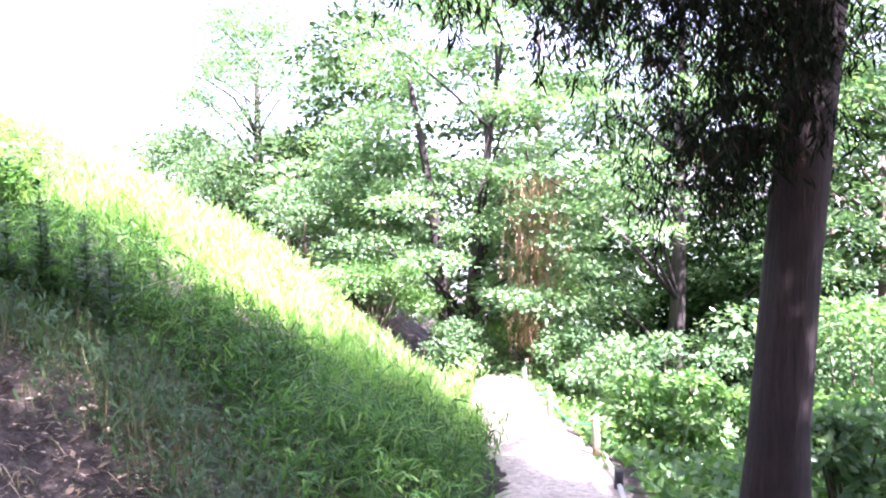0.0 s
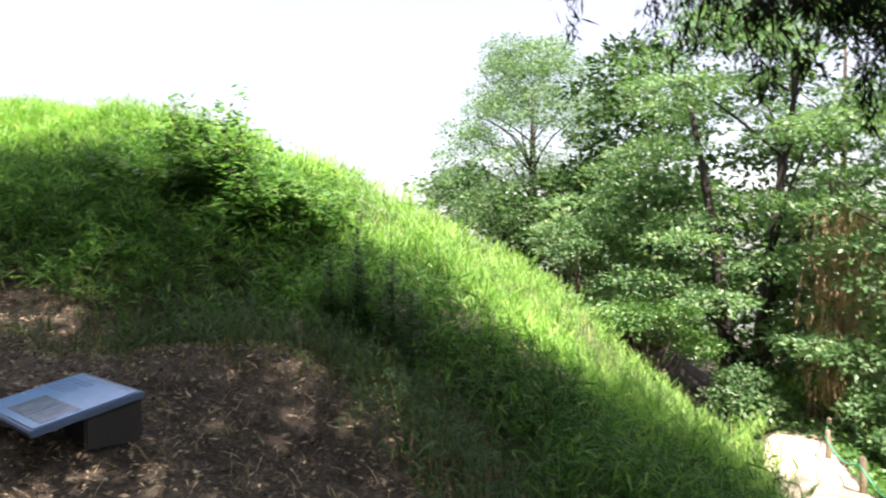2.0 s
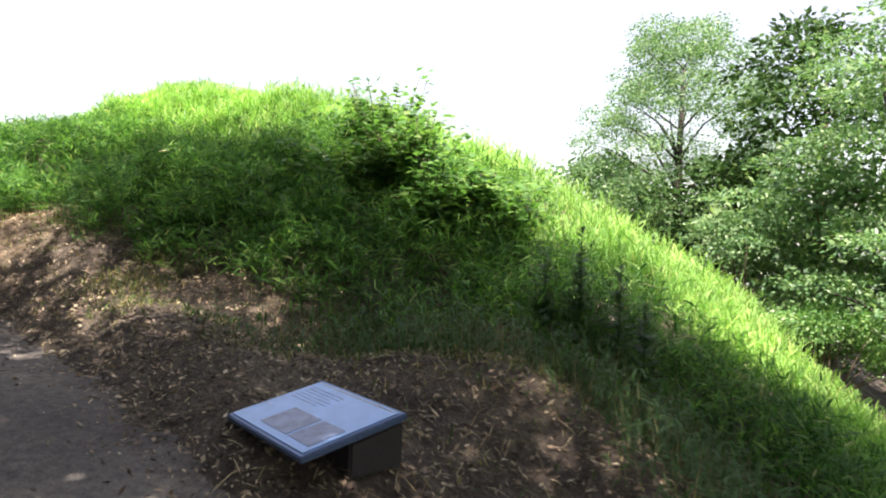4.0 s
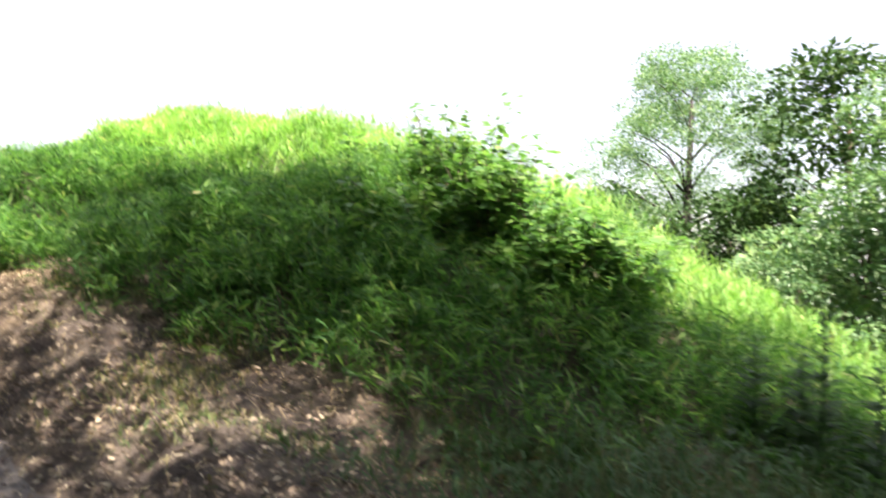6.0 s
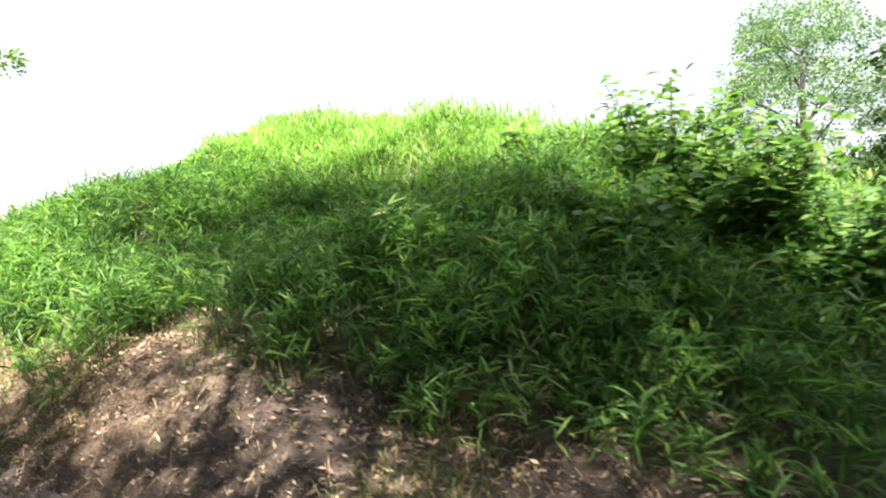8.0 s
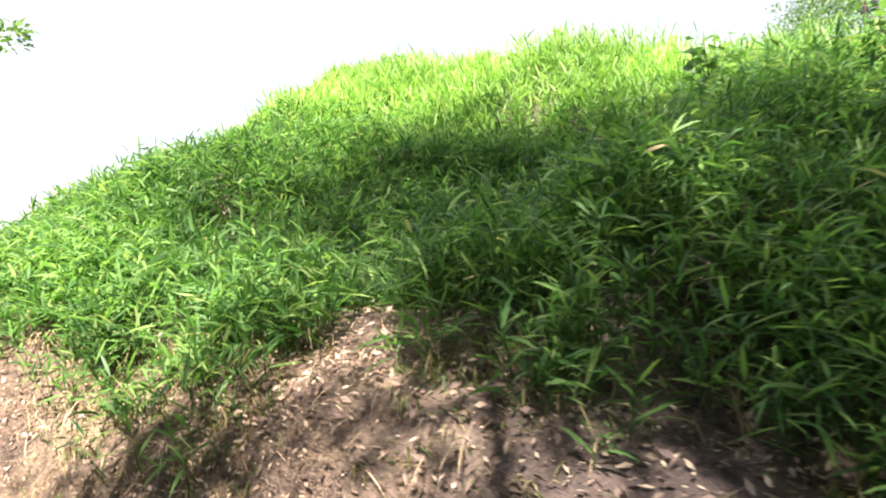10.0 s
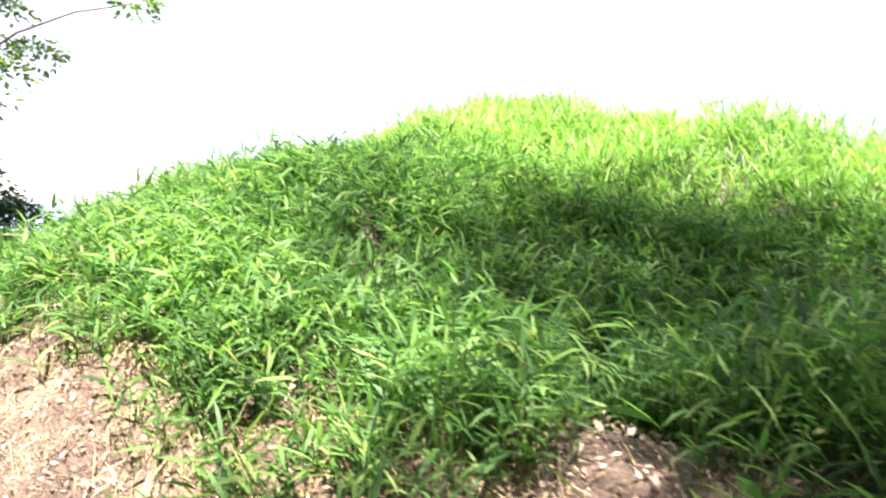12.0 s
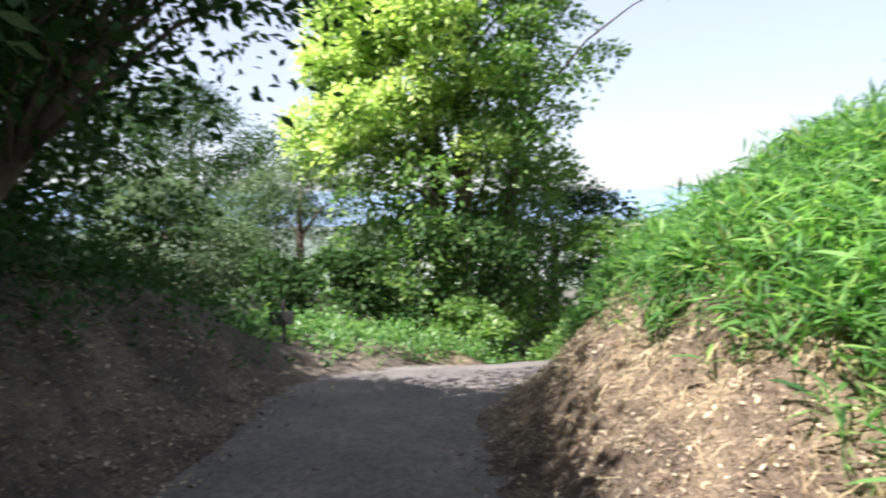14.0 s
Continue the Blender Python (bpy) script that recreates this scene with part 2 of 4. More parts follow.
def along(line, step):
    out = []
    for (x0, y0), (x1, y1) in zip(line, line[1:]):
        n = max(1, int(math.hypot(x1 - x0, y1 - y0) / step))
        out += [(x0 + (x1 - x0) * i / n, y0 + (y1 - y0) * i / n) for i in range(n)]
    return np.array(out + [line[-1]])


def smooth_line(line, step=0.25, width=9):
    p = along(line, step)
    k = np.ones(width) / width
    q = np.pad(p, ((width // 2, width // 2), (0, 0)), mode="edge")
    return np.stack([np.convolve(q[:, i], k, "valid") for i in (0, 1)], 1)


ROAD_C, TRAIL_C = smooth_line(ROAD_LINE), smooth_line(TRAIL_LINE, 0.25, 13)


def near(line, x, y):
    """Signed distance to a line and the nearest point's index; positive to the line's right as one walks it."""
    x, y = np.ravel(x), np.ravel(y)
    best, idx = np.full(x.shape, 1e9), np.zeros(x.shape, int)
    for i, (a, b) in enumerate(line):
        d = (x - a) ** 2 + (y - b) ** 2
        m = d < best
        best[m], idx[m] = d[m], i
    t = np.gradient(line, axis=0)[idx]
    side = np.sign(t[:, 1] * (x - line[idx, 0]) - t[:, 0] * (y - line[idx, 1]))
    return np.sqrt(best) * side, idx


def road_z(x):
    xs, zs = zip(*ROAD_Z)
    return np.interp(x, xs, zs)


def mound_rho(x, y):
    c, s = math.cos(0.79), math.sin(0.79)
    u, v = c * (x + 13.053) + s * (y - 11.628), c * (y - 11.628) - s * (x + 13.053)
    return (np.abs(u / 11.842) ** 3.453 + np.abs(v / 15.531) ** 3.453) ** (1 / 3.453)


EDGE = [(-17, 5.4), (-16, 5.0), (-14.3, 4.5), (-11.9, 4.3), (-10.9, 4.3), (-10.3, 4.15), (-9.3, 4.17), (-8.8, 4.3), (-7.5, 4.25), (-6.4, 4.15), (-4.8, 4.15), (-2.8, 4.9), (-1.7, 4.5), (-1.0, 3.75), (0, 4.0), (0.35, 5.2), (0.6, 8)]


def grass_edge(x):
    """The mound's foot, where the bamboo grass begins."""
    xs, ys = zip(*EDGE)
    return np.interp(x, xs, ys)


COVER = [(-17, 5.4), (-16, 5.0), (-14.3, 4.4), (-12.4, 4.1), (-11.6, 4.0), (-11.2, 3.92), (-10.8, 3.85), (-10.3, 3.95), (-9.3, 4.03), (-8.8, 4.2), (-8.4, 4.1), (-8.0, 4.05), (-7.5, 4.28), (-6.6, 4.3), (-5.8, 4.4), (-4.7, 4.55), (-4.0, 4.85), (-3.1, 4.95), (-2.4, 5.0), (-1.8, 4.75), (-1.2, 4.0), (-1.0, 3.75), (0, 4.0), (0.35, 5.2), (0.6, 8)]


def cover_edge(x):
    """Where the thick bamboo grass begins, a little above the mound's foot."""
    xs, ys = zip(*COVER)
    return np.interp(x, xs, ys)


def wave(x, y, s, seed=0.0):
    return np.sin(x * s + 1.3 * np.sin(y * s * 0.7 + seed)) * np.cos(y * s * 1.1 + 1.1 * np.sin(x * s * 0.6 - seed))


def mound_cover(x, y):
    """How much of the mound's thick bamboo grass stands here, 0 to 1."""
    e = y - cover_edge(x) + 0.13 * wave(x, y, 2.6) + 0.10 * wave(x, y, 6.1, 2)
    dt, _ = near(TRAIL_C, x, y)
    return np.maximum(ss(-0.12, 0.22, e), 0.3 * ss(-0.7, -0.3, e) * ss(-8.9, -9.4, x) * ss(-10.9, -10.3, x)) * ss(0.42, 0.75, np.abs(dt).reshape(np.shape(x))) * (x < 0.9)


def land(x, y):
    """The height of the ground."""
    x, y = np.asarray(x, float), np.asarray(y, float)
    shape = x.shape
    x, y = x.ravel(), y.ravel()
    fall = 0.139 * np.clip(y, 0, 18) * ss(-4, 0.3, x)
    rz = road_z(x)
    base = rz - fall
    base = base - 0.16 * np.clip(x - 1.7, 0, 12) * ss(1, 5, y)            # slope down to the wood
    base = base - 0.08 * np.clip(y - 14, 0, 25) * ss(2, -4, x)            # behind the mound
    z = base + 3.485 * (1 - ss(0.08, 1.0, mound_rho(x, y))) ** 1.511 - (0.36 + 0.32 * ss(-7.8, -10.5, x) * ss(7.6, 5.6, y) * (1 - 0.55 * ss(-10.5, -12.0, x)) + 0.58 * ss(4.7, 5.6, y) * ss(9.2, 7.8, y) * ss(-7.6, -9.0, x) * (1 - ss(-10.5, -11.6, x) * ss(7.0, 5.9, y)) - 0.34 * ss(5.8, 6.8, y) * ss(-8.3, -7.0, x) * ss(-3.2, -5.2, x)) * ss(-1.2, 0.2, y - grass_edge(x))
    z = z + 0.36 * np.exp(-((y - 5.7) / 0.9) ** 2) * ss(-9.0, -7.4, x) * ss(-4.6, -6.0, x)      # steep shoulder
    z = z + 0.14 * np.exp(-((x + 11.1) / 0.7) ** 2 - ((y - 5.9) / 0.6) ** 2) - 0.07 * np.exp(-((x + 11.5) / 0.5) ** 2 - ((y - 4.75) / 0.35) ** 2)      # uneven brow
    z = z + 0.40 * ss(3.0, 4.2, y + 0.35 * ss(-1.8, -1.0, x)) * ss(-4.6, -2.9, x) * ss(0.5, -0.4, x) * ss(9.2, 7.4, y)      # swelling foot of the east flank
    z = z + 0.45 * np.exp(-((x + 12.4) / 1.3) ** 2 - ((y - 7.6) / 1.1) ** 2) - 0.42 * np.exp(-((x + 5.9) / 1.9) ** 2 - ((y - 11.6) / 2.0) ** 2)      # fuller brow, lower north-east flank
    d, _ = near(ROAD_C, x, y)
    bank = (0.95 * ss(1.3, 2.35, -d) + 0.85 * ss(2.0, 4.0, -d)) * ss(-6.5, -9.5, x) * ss(-18.2, -15.2, x) + 0.5 * ss(1.2, 5, -d) * ss(-9, -6, x) * ss(1, -3, x)
    z = z + bank + 0.11 * np.exp(-(((x + 3.5) / 1.5) ** 2 + ((y - 2.9) / 0.9) ** 2))
    far_bank = 0.75 * np.exp(-(((x + 19.3) / 1.5) ** 2 + ((y - 1.4) / 2.6) ** 2))
    z = z + far_bank * ss(0.9, 2.0, np.abs(d))
    north = d > 0
    cut = np.interp(x, (-10.4, -9.2, -6.4, -5.2, -4.4), (1.25, 0.95, 0.95, 0.8, 0.55))
    w = np.where(north, ss(1.0 + cut, 0.95, d), ss(1.7, 0.95, -d))
    z = z * (1 - w) + (rz - 0.02) * w
    z = z + (0.12 * wave(x, y, 4.6, 5) * wave(x, y, 1.9, 4) + 0.045 * wave(x, y, 9.2, 3) + 0.02 * wave(x, y, 16.5, 6)) * ss(1.0, 1.3, d) * ss(2.9, 2.0, d) * ss(-9.2, -10.2, x)      # worn, lumpy cutting
    dt, it = near(TRAIL_C, x, y)
    tz = road_z(TRAIL_C[it, 0]) - 0.139 * np.clip(TRAIL_C[it, 1], 0, 18)
    wt = ss(1.15, 0.5, np.abs(dt)) * ss(0.5, 2.5, y)
    z = z * (1 - wt) + tz * wt
    r = np.hypot(x + 5, y - 5)
    z = z - 26 * ss(28, 120, r)
    z = z + 0.02 * wave(x, y, 2.2) + 0.012 * wave(x, y, 5.7, 1) + 0.014 * wave(x, y, 11.3, 2) * ss(0.9, 1.4, np.abs(d)) + 0.4 * wave(x, y, 0.21) * ss(16, 40, r)
    return z.reshape(shape)


def hz(x, y):
    return float(land(np.array([x]), np.array([y]))[0])


# ---- mesh helpers ----
def mesh_object(name, verts, faces, material, parent=None, smooth=False, label=""):
    me = bpy.data.meshes.new(name)
    me.from_pydata(verts, [], faces)
    me.materials.append(material)
    if smooth:
        me.polygons.foreach_set("use_smooth", [True] * len(me.polygons))
    me.update()
    ob = new(name, me)
    ob.parent = parent
    if label:
        ob["label"] = label
    return ob


def part(name, bm, material, parent=None, label=""):
    me = bpy.data.meshes.new(name)
    bm.to_mesh(me)
    bm.free()
    me.materials.append(material)
    ob = new(name, me)
    ob.parent = parent
    if label:
        ob["label"] = label
    return ob


def thing(name, label, category, at=(0, 0, 0), group="", kind=""):
    ob = new(name)
    ob.location = at
    return tagged(ob, label, category, group, kind)


def grid_mesh(name, xs, ys, fz, material):
    X, Y = np.meshgrid(xs, ys)
    Z = fz(X, Y)
    nx, ny = len(xs), len(ys)
    i = np.arange(nx * ny).reshape(ny, nx)
    q = np.stack([i[:-1, :-1], i[:-1, 1:], i[1:, 1:], i[1:, :-1]], -1).reshape(-1, 4)
    return mesh_object(name, np.stack([X, Y, Z], -1).reshape(-1, 3).tolist(), q.tolist(), material, smooth=True)


def strip_mesh(name, line, half, lift, material, n=10, wob=0.12, seed=1):
    """A ribbon of ground along a line, with uneven edges."""
    t = np.gradient(line, axis=0)
    t /= np.linalg.norm(t, axis=1)[:, None]
    nrm = np.stack([t[:, 1], -t[:, 0]], 1)
    rs = np.random.RandomState(seed)
    k = np.ones(5) / 5
    wa, wb = (np.convolve(rs.uniform(-wob, wob, len(line)), k, "same") for _ in range(2))
    u = np.linspace(-1, 1, n + 1)
    off = np.where(u[None] < 0, u[None] * (half + wa[:, None]), u[None] * (half + wb[:, None]))
    P = line[:, None] + nrm[:, None] * off[..., None]
    Z = land(P[..., 0], P[..., 1]) + lift * (1 - np.abs(u[None]) ** 6 * 1.6)
    V = np.concatenate([P, Z[..., None]], -1).reshape(-1, 3)
    i = np.arange(len(line) * (n + 1)).reshape(len(line), n + 1)
    q = np.stack([i[:-1, :-1], i[:-1, 1:], i[1:, 1:], i[1:, :-1]], -1).reshape(-1, 4)[:, ::-1]
    return mesh_object(name, V.tolist(), q.tolist(), material, smooth=True)


def unit(v):
    return v / np.maximum(np.linalg.norm(v, axis=-1, keepdims=True), 1e-9)


def blades(name, base, direction, length, width, droop, material, parent=None, label="", twist=None):
    """Long bent leaves, six corners each: base, two pairs, tip."""
    n = len(base)
    d = unit(direction)
    up = np.tile([0.0, 0, 1.0], (n, 1))
    side = unit(np.cross(d, up) + 1e-6)
    if twist is not None:
        nrm = np.cross(side, d)
        side = side * np.cos(twist)[:, None] + nrm * np.sin(twist)[:, None]
    L, W, D = length[:, None], width[:, None], droop[:, None]
    down = np.array([0, 0, -1.0])
    p1 = base + d * L * 0.33 + down * L * D * 0.08
    p2 = base + d * L * 0.68 + down * L * D * 0.36
    tip = base + d * L * 0.97 + down * L * D * 0.8
    V = np.stack([base, p1 - side * W * 0.5, p1 + side * W * 0.5, p2 - side * W * 0.36, p2 + side * W * 0.36, tip], 1).reshape(-1, 3)
    o = np.arange(n)[:, None] * 6
    tri1, quad, tri2 = o + [0, 1, 2], o + [1, 3, 4, 2], o + [3, 5, 4]
    return fast_mesh(name, V, [(tri1, 3), (quad, 4), (tri2, 3)], material, parent, label)


def diamonds(name, base, direction, normal, length, width, material, parent=None, label=""):
    """Short broad leaves, folded along the midrib: four corners."""
    n = len(base)
    d = unit(direction)
    side = unit(np.cross(normal, d) + 1e-6)
    nn = np.cross(d, side)
    L, W = length[:, None], width[:, None]
    mid = base + d * L * 0.45 + nn * W * 0.14
    V = np.stack([base, mid - side * W * 0.5, base + d * L, mid + side * W * 0.5], 1).reshape(-1, 3)
    o = np.arange(n)[:, None] * 4
    return fast_mesh(name, V, [(o + [0, 2, 1], 3), (o + [0, 3, 2], 3)], material, parent, label)


def fast_mesh(name, V, groups, material, parent=None, label=""):
    me = bpy.data.meshes.new(name)
    loops = np.concatenate([g.ravel() for g, _ in groups])
    sizes = np.concatenate([np.full(len(g), k) for g, k in groups])
    starts = np.concatenate([[0], np.cumsum(sizes)[:-1]])
    me.vertices.add(len(V))
    me.vertices.foreach_set("co", np.asarray(V, np.float32).ravel())
    me.loops.add(len(loops))
    me.loops.foreach_set("vertex_index", loops.astype(np.int32))
    me.polygons.add(len(sizes))
    me.polygons.foreach_set("loop_start", starts.astype(np.int32))
    me.update(calc_edges=True)
    me.materials.append(material)
    ob = new(name, me)
    ob.parent = parent
    if label:
        ob["label"] = label
    return ob


def tube_into(bm, pts, radii, sides=8, rough=0.0, rnd=None):
    """A tapered, bent tube through points, closed at both ends."""
    pts = [Vector(p) for p in pts]
    rings = []
    for i, p in enumerate(pts):
        t = (pts[min(i + 1, len(pts) - 1)] - pts[max(i - 1, 0)]).normalized()
        a = t.orthogonal().normalized() if i == 0 else (a - t * a.dot(t)).normalized()
        b = t.cross(a)
        ring = []
        for k in range(sides):
            an = 2 * math.pi * k / sides
            r = radii[i] * (1 + (rough * (rnd.random() - 0.5) if rnd else 0))
            ring.append(bm.verts.new(p + (a * math.cos(an) + b * math.sin(an)) * r))
        rings.append(ring)
    for r0, r1 in zip(rings, rings[1:]):
        for k in range(sides):
            f = bm.faces.new((r0[k], r0[(k + 1) % sides], r1[(k + 1) % sides], r1[k]))
            f.smooth = True
    bm.faces.new(rings[0][::-1])
    bm.faces.new(rings[-1])


def box_into(bm, x0, y0, z0, x1, y1, z1, bevel=0.0):
    r = bmesh.ops.create_cube(bm, size=1, matrix=Matrix.LocRotScale(((x0 + x1) / 2, (y0 + y1) / 2, (z0 + z1) / 2), None, (x1 - x0, y1 - y0, z1 - z0)))
    if bevel:
        es = list({e for v in r["verts"] for e in v.link_edges})
        bmesh.ops.bevel(bm, geom=es, offset=bevel, segments=2, affect="EDGES")


# ---- the ground ----
def spaced(lo, hi, core0, core1, step, grow=1.16):
    c = list(np.arange(core0, core1 + step / 2, step))
    s, v = step, core1
    while v < hi:
        s *= grow
        v = min(v + s, hi)
        c.append(v)
    s, v = step, core0
    while v > lo:
        s *= grow
        v = max(v - s, lo)
        c.insert(0, v)
    return np.array(c)


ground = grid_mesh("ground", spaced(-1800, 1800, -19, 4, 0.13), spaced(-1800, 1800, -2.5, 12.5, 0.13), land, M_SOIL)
tagged(ground, "brown leaf-strewn soil of a wooded hilltop", "ground", kind="structure")
road = strip_mesh("road", ROAD_C, 1.16, 0.03, M_ROAD, 16, 0.3, 3)
tagged(road, "narrow grey gravel road with earthy edges", "road", kind="structure")
trail = strip_mesh("trail", TRAIL_C[6:], 0.62, 0.03, M_PATH, 8, 0.14, 4)
tagged(trail, "pale sandy footpath running downhill beside the mound", "footpath", kind="structure")

# ---- bamboo grass on the mound ----
rs = np.random.RandomState(7)


def scatter(n, x0, x1, y0, y1, chance):
    x, y = rs.uniform(x0, x1, n), rs.uniform(y0, y1, n)
    k = rs.uniform(0, 1, n) < chance(x, y)
    return x[k], y[k]


def climb(x, y):
    """Distance from the trodden trail up the mound."""
    line = np.array([(-8.62, 3.4), (-8.68, 4.1), (-8.84, 4.4), (-8.98, 4.75), (-9.3, 5.25), (-9.6, 5.75)])
    d, _ = near(along([tuple(p) for p in line], 0.05), x, y)
    return np.abs(d)


def sasa_chance(x, y):
    d, _ = near(ROAD_C, x, y)
    clear = ss(0.09, 0.27, climb(x, y) + 0.10 * ss(4.7, 5.4, y)) * ss(1.15, 1.5, np.abs(d))
    seen = ss(10.5, 8.5, y - 0.25 * np.abs(x + 7)) 
    return mound_cover(x, y) * clear * np.maximum(seen * (1 - 0.6 * (x < -9.5) * (y > 9.6)), 0.6 * (y < 15) * (x > -6.5))


def sasa_density(x, y):
    return sasa_chance(x, y) * (1 - 0.6 * ss(0.9, 0.0, y - cover_edge(x)) * (x > -9)) * np.where((x < -5.2) & (y < 7.6), 1.0, np.where((x < -5.2) & (y < 10.4), 0.8, np.where(y < 8, 0.5, 0.27)))


# part of the stems stand in clumps, the rest evenly between them
cx, cy = scatter(7000, -17, 0.8, 3.2, 15, sasa_density)
m = len(cx)
STEMS = 13
spread = rs.uniform(0.06, 0.14, m)
gx, gy = (np.repeat(c, STEMS) + rs.normal(0, 1, m * STEMS) * np.repeat(spread, STEMS) for c in (cx, cy))
gh = np.repeat(rs.uniform(0.75, 1.3, m), STEMS)
ok = rs.rand(m * STEMS) < sasa_chance(gx, gy) * 1.2
ex, ey = scatter(20000, -17, 0.8, 3.2, 15, sasa_density)
tx, ty = scatter(5500, -14, -6, 7.0, 10.6, sasa_chance)
ex, ey = np.concatenate([ex, tx]), np.concatenate([ey, ty])
px, py = np.concatenate([gx[ok], ex]), np.concatenate([gy[ok], ey])
clump_h = np.concatenate([gh[ok], np.full(len(ex), 0.72)])
out = np.concatenate([np.stack([gx - np.repeat(cx, STEMS), gy - np.repeat(cy, STEMS)], 1)[ok] * 2.2, np.zeros((len(ex), 2))])
pz = land(px, py)
n = len(px)
tall = (0.27 + 0.20 * rs.rand(n) + 0.11 * wave(px, py, 1.7) + 0.07 * wave(px, py, 4.1, 1)) * clump_h * (0.55 + 0.45 * ss(-0.1, 0.9, py - cover_edge(px)))
tall = np.minimum(tall * 1.12, 0.56) * (1 - 0.3 * ss(-9.6, -11.2, px))
lean = np.clip(rs.normal(0, 0.13, (n, 2)) + out, -0.55, 0.55) + [0, -0.10]
top = np.stack([px + lean[:, 0] * tall, py + lean[:, 1] * tall, pz + tall], 1)
foot = np.stack([px, py, pz - 0.02], 1)
LEAVES = 6
lf = rs.uniform(0.2, 1.0, (n, LEAVES)) ** 0.6
base = (foot[:, None] + (top - foot)[:, None] * lf[..., None]).reshape(-1, 3)
az = rs.uniform(0, 2 * np.pi, n * LEAVES)
el = rs.normal(0.55, 0.38, n * LEAVES)
dirs = np.stack([np.cos(az) * np.cos(el), np.sin(az) * np.cos(el), np.sin(el)], 1)
ln = rs.uniform(0.09, 0.22, n * LEAVES)
wid, drp, twi = ln * rs.uniform(0.065, 0.11, n * LEAVES), rs.uniform(0.1, 0.55, n * LEAVES), rs.normal(0, 0.5, n * LEAVES)
# finer, paler grass takes over on the crown and the east flank
fine = (np.clip(ss(8.2, 9.4, py - 0.25 * (px + 8) * (px < -8)) + ss(-5.2, -3.6, px) * ss(6.3, 7.6, py), 0, 1) > rs.rand(n)).repeat(LEAVES)
thin = fine & ((py.repeat(LEAVES) < 10) | (rs.rand(n * LEAVES) < 0.7))
sasa = blades("bamboo_grass", base[~fine], dirs[~fine], ln[~fine], wid[~fine], drp[~fine], M_SASA, twist=twi[~fine])
steep = dirs[thin] * [0.8, 0.8, 1] + [0, 0, 0.75]
meadow = blades("meadow_grass", base[thin], steep, ln[thin] * 1.35, wid[thin] * 0.85, drp[thin] * 1.2, M_MEADOW, twist=twi[thin])
tagged(meadow, "sunlit yellow-green grass on the mound's crown", "grass", kind="stuff")
tagged(sasa, "dense green dwarf bamboo grass covering the mound", "bamboo grass", kind="stuff")
stems = diamonds("bamboo_grass_stems", foot, top - foot, rs.normal(size=(n, 3)), tall * 1.02, np.full(n, 0.008), M_WEED)
tagged(stems, "thin straw-green stems of the dwarf bamboo grass", "bamboo grass", kind="stuff")

# ---- low growth at the mound's foot and on the banks ----
def foot_chance(x, y):
    d, _ = near(ROAD_C, x, y)
    band = cover_edge(x) - y
    patch = np.clip(0.3 + 0.7 * wave(x, y, 2.3, 3) + 0.4 * wave(x, y, 5.1, 1), 0.05, 1)
    return ss(2.5, 0.0, band) * ss(-0.9, -0.2, band) * ss(1.1, 1.7, np.abs(d)) * patch * ss(0.15, 0.4, climb(x, y))


px, py = scatter(42000, -11, 0.3, 1.6, 6.2, foot_chance)
n = len(px)
K = 3
b3 = np.repeat(np.stack([px, py, land(px, py) - 0.005], 1), K, 0) + np.concatenate([rs.normal(0, 0.02, (n * K, 2)), np.zeros((n * K, 1))], 1)
az, el = rs.uniform(0, 2 * np.pi, n * K), rs.normal(1.0, 0.3, n * K)
dirs = np.stack([np.cos(az) * np.cos(el), np.sin(az) * np.cos(el), np.sin(el)], 1)
ln = rs.uniform(0.05, 0.16, n * K)
tagged(blades("short_grass", b3, dirs, ln, ln * 0.06 + 0.002, rs.uniform(0.3, 1.0, n * K), M_FOOT), "thin tufts of short half-dry grass", "grass", kind="stuff")

# thin scrub on the foot of the east flank
def scrub_chance(x, y):
    band = cover_edge(x) - y
    return ss(1.45, 0.5, band) * ss(-0.6, 0.0, band) * ss(-5.6, -4.4, x) * ss(-0.6, -1.1, x) * (0.55 + 0.45 * wave(x, y, 2.9, 1))


px, py = scatter(5200, -5.6, -0.6, 3.0, 5.4, scrub_chance)
n = len(px)
K = 7
h = rs.uniform(0.12, 0.42, (n, 1))
b3 = np.repeat(np.stack([px, py, land(px, py)], 1), K, 0)
b3[:, 2] += (h * rs.uniform(0.0, 1, (n, K))).ravel()
b3[:, :2] += rs.normal(0, 0.03, (n * K, 2))
az, el = rs.uniform(0, 2 * np.pi, n * K), rs.normal(0.6, 0.4, n * K)
dirs = np.stack([np.cos(az) * np.cos(el), np.sin(az) * np.cos(el), np.sin(el)], 1)
ln = rs.uniform(0.07, 0.17, n * K)
tagged(blades("scrub", b3, dirs, ln, ln * 0.1, rs.uniform(0.2, 0.8, n * K), M_WEED), "thin straggling weeds on the mound's shaded foot", "undergrowth", kind="stuff")
foot = np.stack([px, py, land(px, py) - 0.01], 1)
tagged(blades("scrub_stems", foot, np.stack([rs.normal(0, 0.2, n), rs.normal(0, 0.2, n), np.ones(n)], 1), h.ravel() * 1.15, np.full(n, 0.006), rs.uniform(0, 0.4, n), M_STALK), "dry stems of the weeds on the mound's foot", "dry grass", kind="stuff")

# dry stems among the bamboo grass
px, py = scatter(5000, -12, 0, 3.4, 7, lambda x, y: sasa_chance(x, y) * ss(0.9, 0.1, y - cover_edge(x)))
n = len(px)
az = rs.uniform(0, 2 * np.pi, n)
